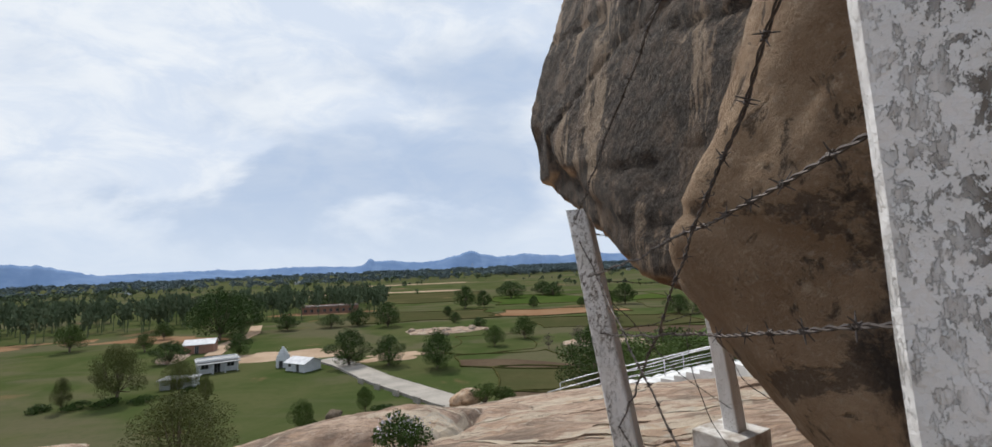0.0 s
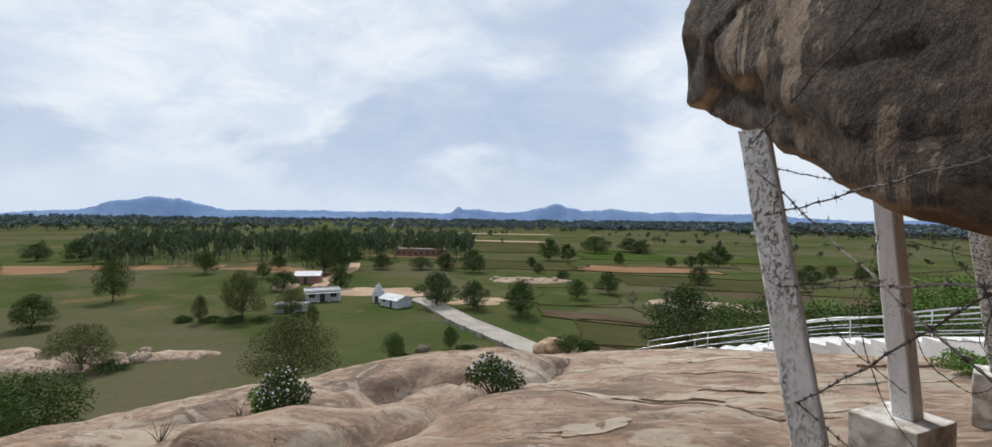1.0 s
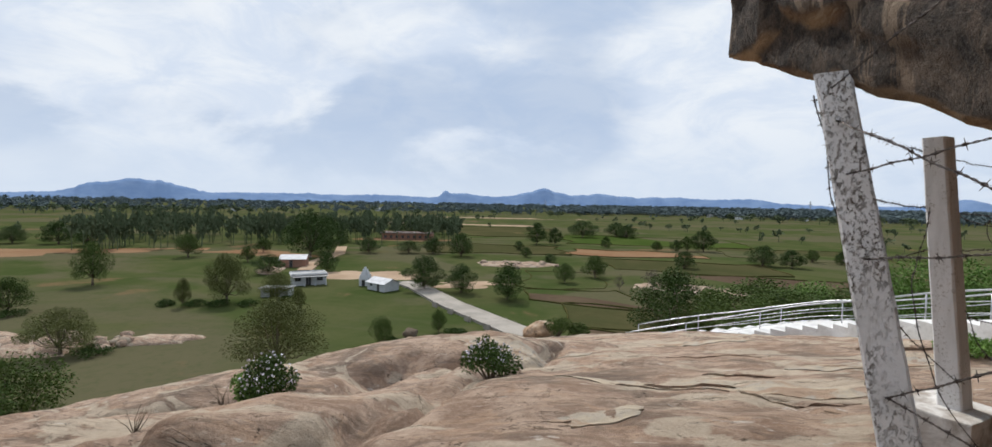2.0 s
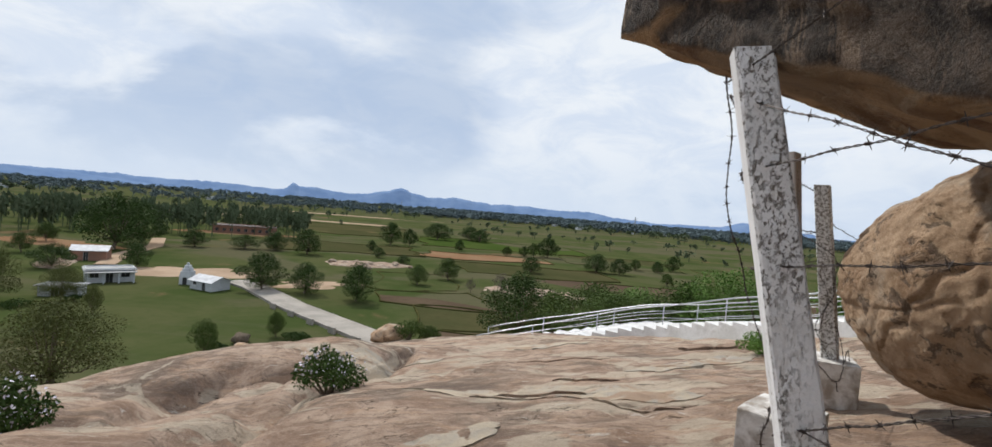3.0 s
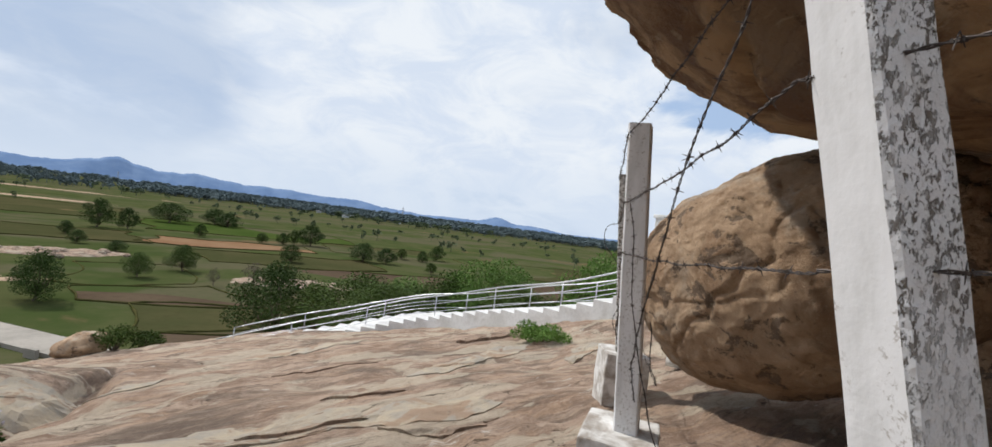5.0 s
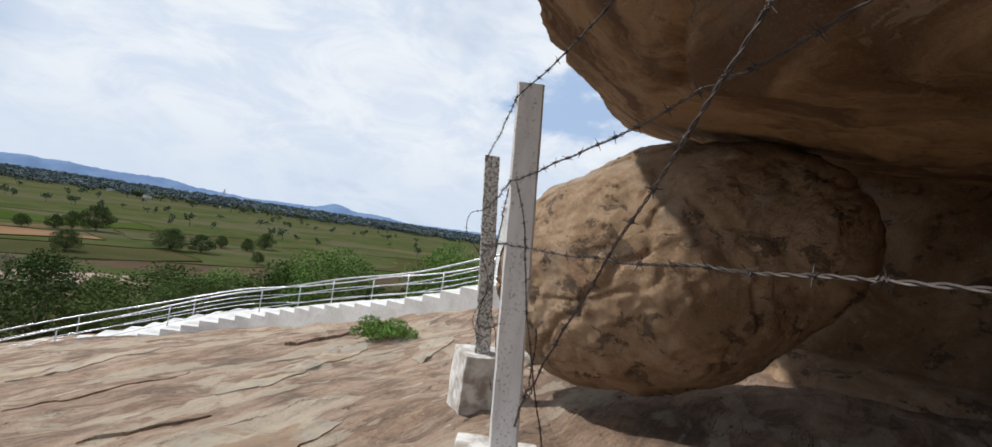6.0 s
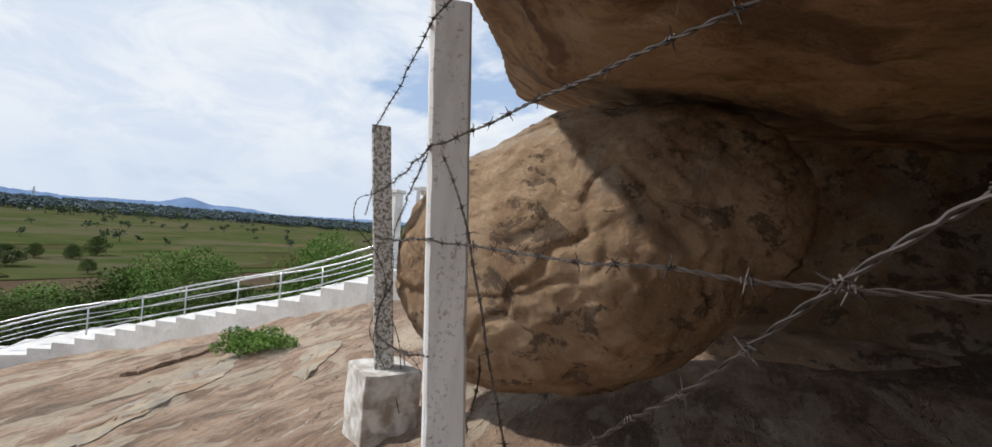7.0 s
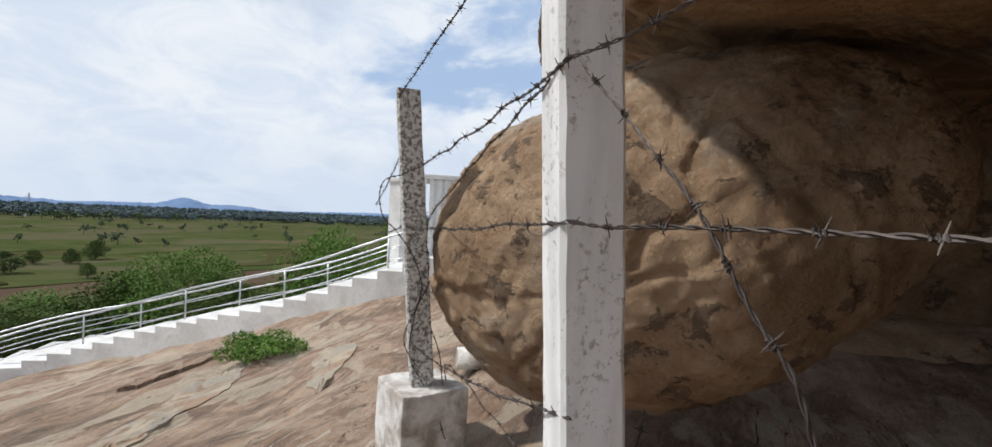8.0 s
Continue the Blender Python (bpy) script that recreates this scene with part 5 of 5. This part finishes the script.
# ---- top of the stairs: gate pillar, slatted gate, white kiosk ----
def gate():
    ob = empty("gate_pillar", Matrix.Translation((11.7, 9.7, -0.85)), "tall white gate pillar at the stair head", "gate pillar")
    z0 = dome(12.0, 9.3)
    part("shaft", boxed(-0.18, 0.18, -0.18, 0.18, -0.6, 3.1, 0.02), M_STEP, ob)
    part("cap", boxed(-0.23, 0.23, -0.23, 0.23, 3.1, 3.2, 0.02), M_STEP, ob)
    g = empty("slatted_gate", Matrix.Translation((12.0, 9.3, z0)) @ Matrix.Rotation(radians(-62), 4, "Z"), "white slatted metal gate at the stair head", "gate")
    part("frame", box(box(boxed(0, 1.9, -0.03, 0.03, 0.1, 0.18), 0, 1.9, -0.03, 0.03, 2.9, 2.98), 1.82, 1.9, -0.03, 0.03, 0.1, 2.98), M_STEP, g)
    for k in range(9):
        part("slat", boxed(0.1 + 0.2 * k, 0.2 + 0.2 * k, -0.015, 0.015, 0.19, 2.89), M_STEP, g)
    h = empty("kiosk", Matrix.Translation((14.2, 9.2, dome(14.2, 9.2) - 0.1)) @ Matrix.Rotation(radians(30), 4, "Z"), "small white kiosk with a dark side opening", "kiosk")
    part("wall_body", boxed(-0.9, 0.9, -0.9, 0.9, -0.3, 3.9, 0.03), M_STEP, h)
    part("roof", boxed(-1.05, 1.05, -1.05, 1.05, 3.9, 4.03, 0.02), M_STEP, h)
    part("opening", boxed(0.2, 0.8, -0.93, -0.895, 2.6, 3.75), M_DARK, h)


gate()


def drain_pipe():
    """A short length of grey pipe lying against the round boulder."""
    z = ground_z(5.2, 4.4)
    ob = empty("pipe", Matrix.Translation((5.2, 4.4, z + 0.1)), "short grey pipe lying on the rock beside the boulder", "pipe")
    vs, fs = [], []
    for i, (x, r) in enumerate(((-0.2, 0.085), (-0.2, 0.105), (0.35, 0.105), (0.35, 0.085), (-0.2, 0.085))):
        for k in range(20):
            a = 2 * math.pi * k / 20
            vs.append((x, r * math.cos(a), r * math.sin(a)))
        if i:
            o = (i - 1) * 20
            fs += [(o + k, o + (k + 1) % 20, o + 20 + (k + 1) % 20, o + 20 + k) for k in range(20)]
    p = raw_part("pipe_wall", vs, fs, M_BLOCK, ob, "", True)
    ob.rotation_euler = (0, 0, radians(-60))


drain_pipe()


def pylon(x, y, h):
    """A far lattice power pylon."""
    ob = empty("pylon", Matrix.Translation((x, y, VALLEY)), "tall grey lattice power pylon on the far plain", "pylon")
    bits = []
    for sx, sy in ((-1, -1), (-1, 1), (1, 1), (1, -1)):
        bits.append(tube([Vector((sx * 3.2, sy * 3.2, -0.5)), Vector((sx * 0.5, sy * 0.5, h))], 0.28, 4))
    for k in range(7):
        z0, z1 = h * k / 7, h * (k + 1) / 7
        w0, w1 = 3.2 - 2.7 * k / 7, 3.2 - 2.7 * (k + 1) / 7
        for sy in (-1, 1):
            bits.append(tube([Vector((-w0, sy * w0, z0)), Vector((w1, sy * w1, z1))], 0.16, 4))
            bits.append(tube([Vector((w0, sy * w0, z0)), Vector((-w1, sy * w1, z1))], 0.16, 4))
    raw_part("lattice", *joined(bits), M_ROOF, ob)
    for z, w in ((0.78, 6.5), (0.9, 5.0)):
        raw_part("cross_arm", *tube([Vector((-w, 0, h * z)), Vector((0, 0, h * z + 0.8)), Vector((w, 0, h * z))], [0.1, 0.3, 0.1], 4), M_ROOF, ob)


pylon(598, 1375, 38)
pylon(-130, 1900, 34)

# far white houses, a few pixels each
rng = random.Random(33)
for k in range(34):
    az = rng.uniform(70, 140) if k > 12 else rng.uniform(58, 76)
    dd = rng.uniform(850, 1500)
    w, dp, hh = rng.uniform(6, 12), rng.uniform(5, 8), rng.uniform(3, 5)
    ob = empty("far_house", Matrix.Translation((dd * math.cos(radians(az)), dd * math.sin(radians(az)), VALLEY)) @ Matrix.Rotation(rng.uniform(0, 3), 4, "Z"), "small pale house far across the plain", "house", "far houses")
    part("wall_body", boxed(-w / 2, w / 2, -dp / 2, dp / 2, -0.5, hh), M_WALL, ob)
    part("roof", boxed(-w / 2 - 0.4, w / 2 + 0.4, -dp / 2 - 0.4, dp / 2 + 0.4, hh, hh + 0.4), M_SHEET, ob)


# ---- loose sheets of rock scaling off the dome ----
def rock_sheet(cx, cy, rx, ry, turn, thick, seed, mat=None):
    k, rings = 56, 6
    ca, sa = math.cos(radians(turn)), math.sin(radians(turn))
    vs, fs = [], []
    for r in range(rings + 2):
        f = min(1.0, r / rings)
        for a in range(k):
            t = 2 * math.pi * a / k
            e = 1 + 0.4 * fbm(Vector((math.cos(t) * 1.3 + seed, math.sin(t) * 1.3, seed * 0.7)), 5)
            u, w = rx * e * f * math.cos(t), ry * e * f * math.sin(t)
            x, y = cx + u * ca - w * sa, cy + u * sa + w * ca
            lip = max(0.05, 0.5 + 0.5 * math.cos(t - 4.2 + noise.noise(Vector((seed, t, 0)))))
            z = ground_z(x, y)
            z += thick * lip * (1 - 0.25 * (1 - f)) + 0.004 if r <= rings else -0.05
            vs.append((x, y, z))
    fs += [tuple(range(k))]
    for r in range(rings + 1):
        o = r * k
        fs += [(o + a, o + k + a, o + k + (a + 1) % k, o + (a + 1) % k) for a in range(k)]
    ob = mesh_object("rock_sheet", vs[:], fs, mat or M_ROCK, False)
    return tagged(ob, "thin sheet of granite scaling off the rock dome", "rock sheet", "rock sheets")


for i, (x, y, rx, ry, turn, th) in enumerate((
        (0.8, 5.5, 0.8, 0.35, 10, 0.016), (1.9, 4.6, 0.45, 0.18, -15, 0.022), (6.1, 10.0, 0.8, 0.4, 10, 0.07), (2.4, 9.2, 0.9, 0.4, 15, 0.02), (7.6, 10.2, 1.0, 0.5, 30, 0.03))):
    rock_sheet(x, y, rx, ry, turn, th, i * 1.9 + 0.5)
# shallow scars where sheets have come away and left pale stone
for i, (x, y, rx, ry, turn, th) in enumerate((
        (0.5, 5.75, 1.15, 0.55, -8, 0.012), (1.95, 5.15, 0.75, 0.42, -12, 0.012), (-0.2, 3.7, 0.5, 0.22, 20, 0.01), (3.9, 7.6, 0.9, 0.3, 25, 0.012), (5.2, 8.2, 1.2, 0.3, 32, 0.012),
        (6.2, 7.0, 1.3, 0.22, 35, 0.012), (-1.6, 10.5, 1.5, 0.6, 5, 0.015), (2.6, 12.0, 1.4, 0.6, 12, 0.015))):
    rock_sheet(x, y, rx, ry, turn, th, i * 2.7 + 3.1, M_PALE)
# a long ledge across the pale scar
rock_sheet(1.0, 5.45, 0.6, 0.16, -14, 0.05, 21.3)
rock_sheet(1.9, 6.5, 0.5, 0.10, -16, 0.03, 27.9)
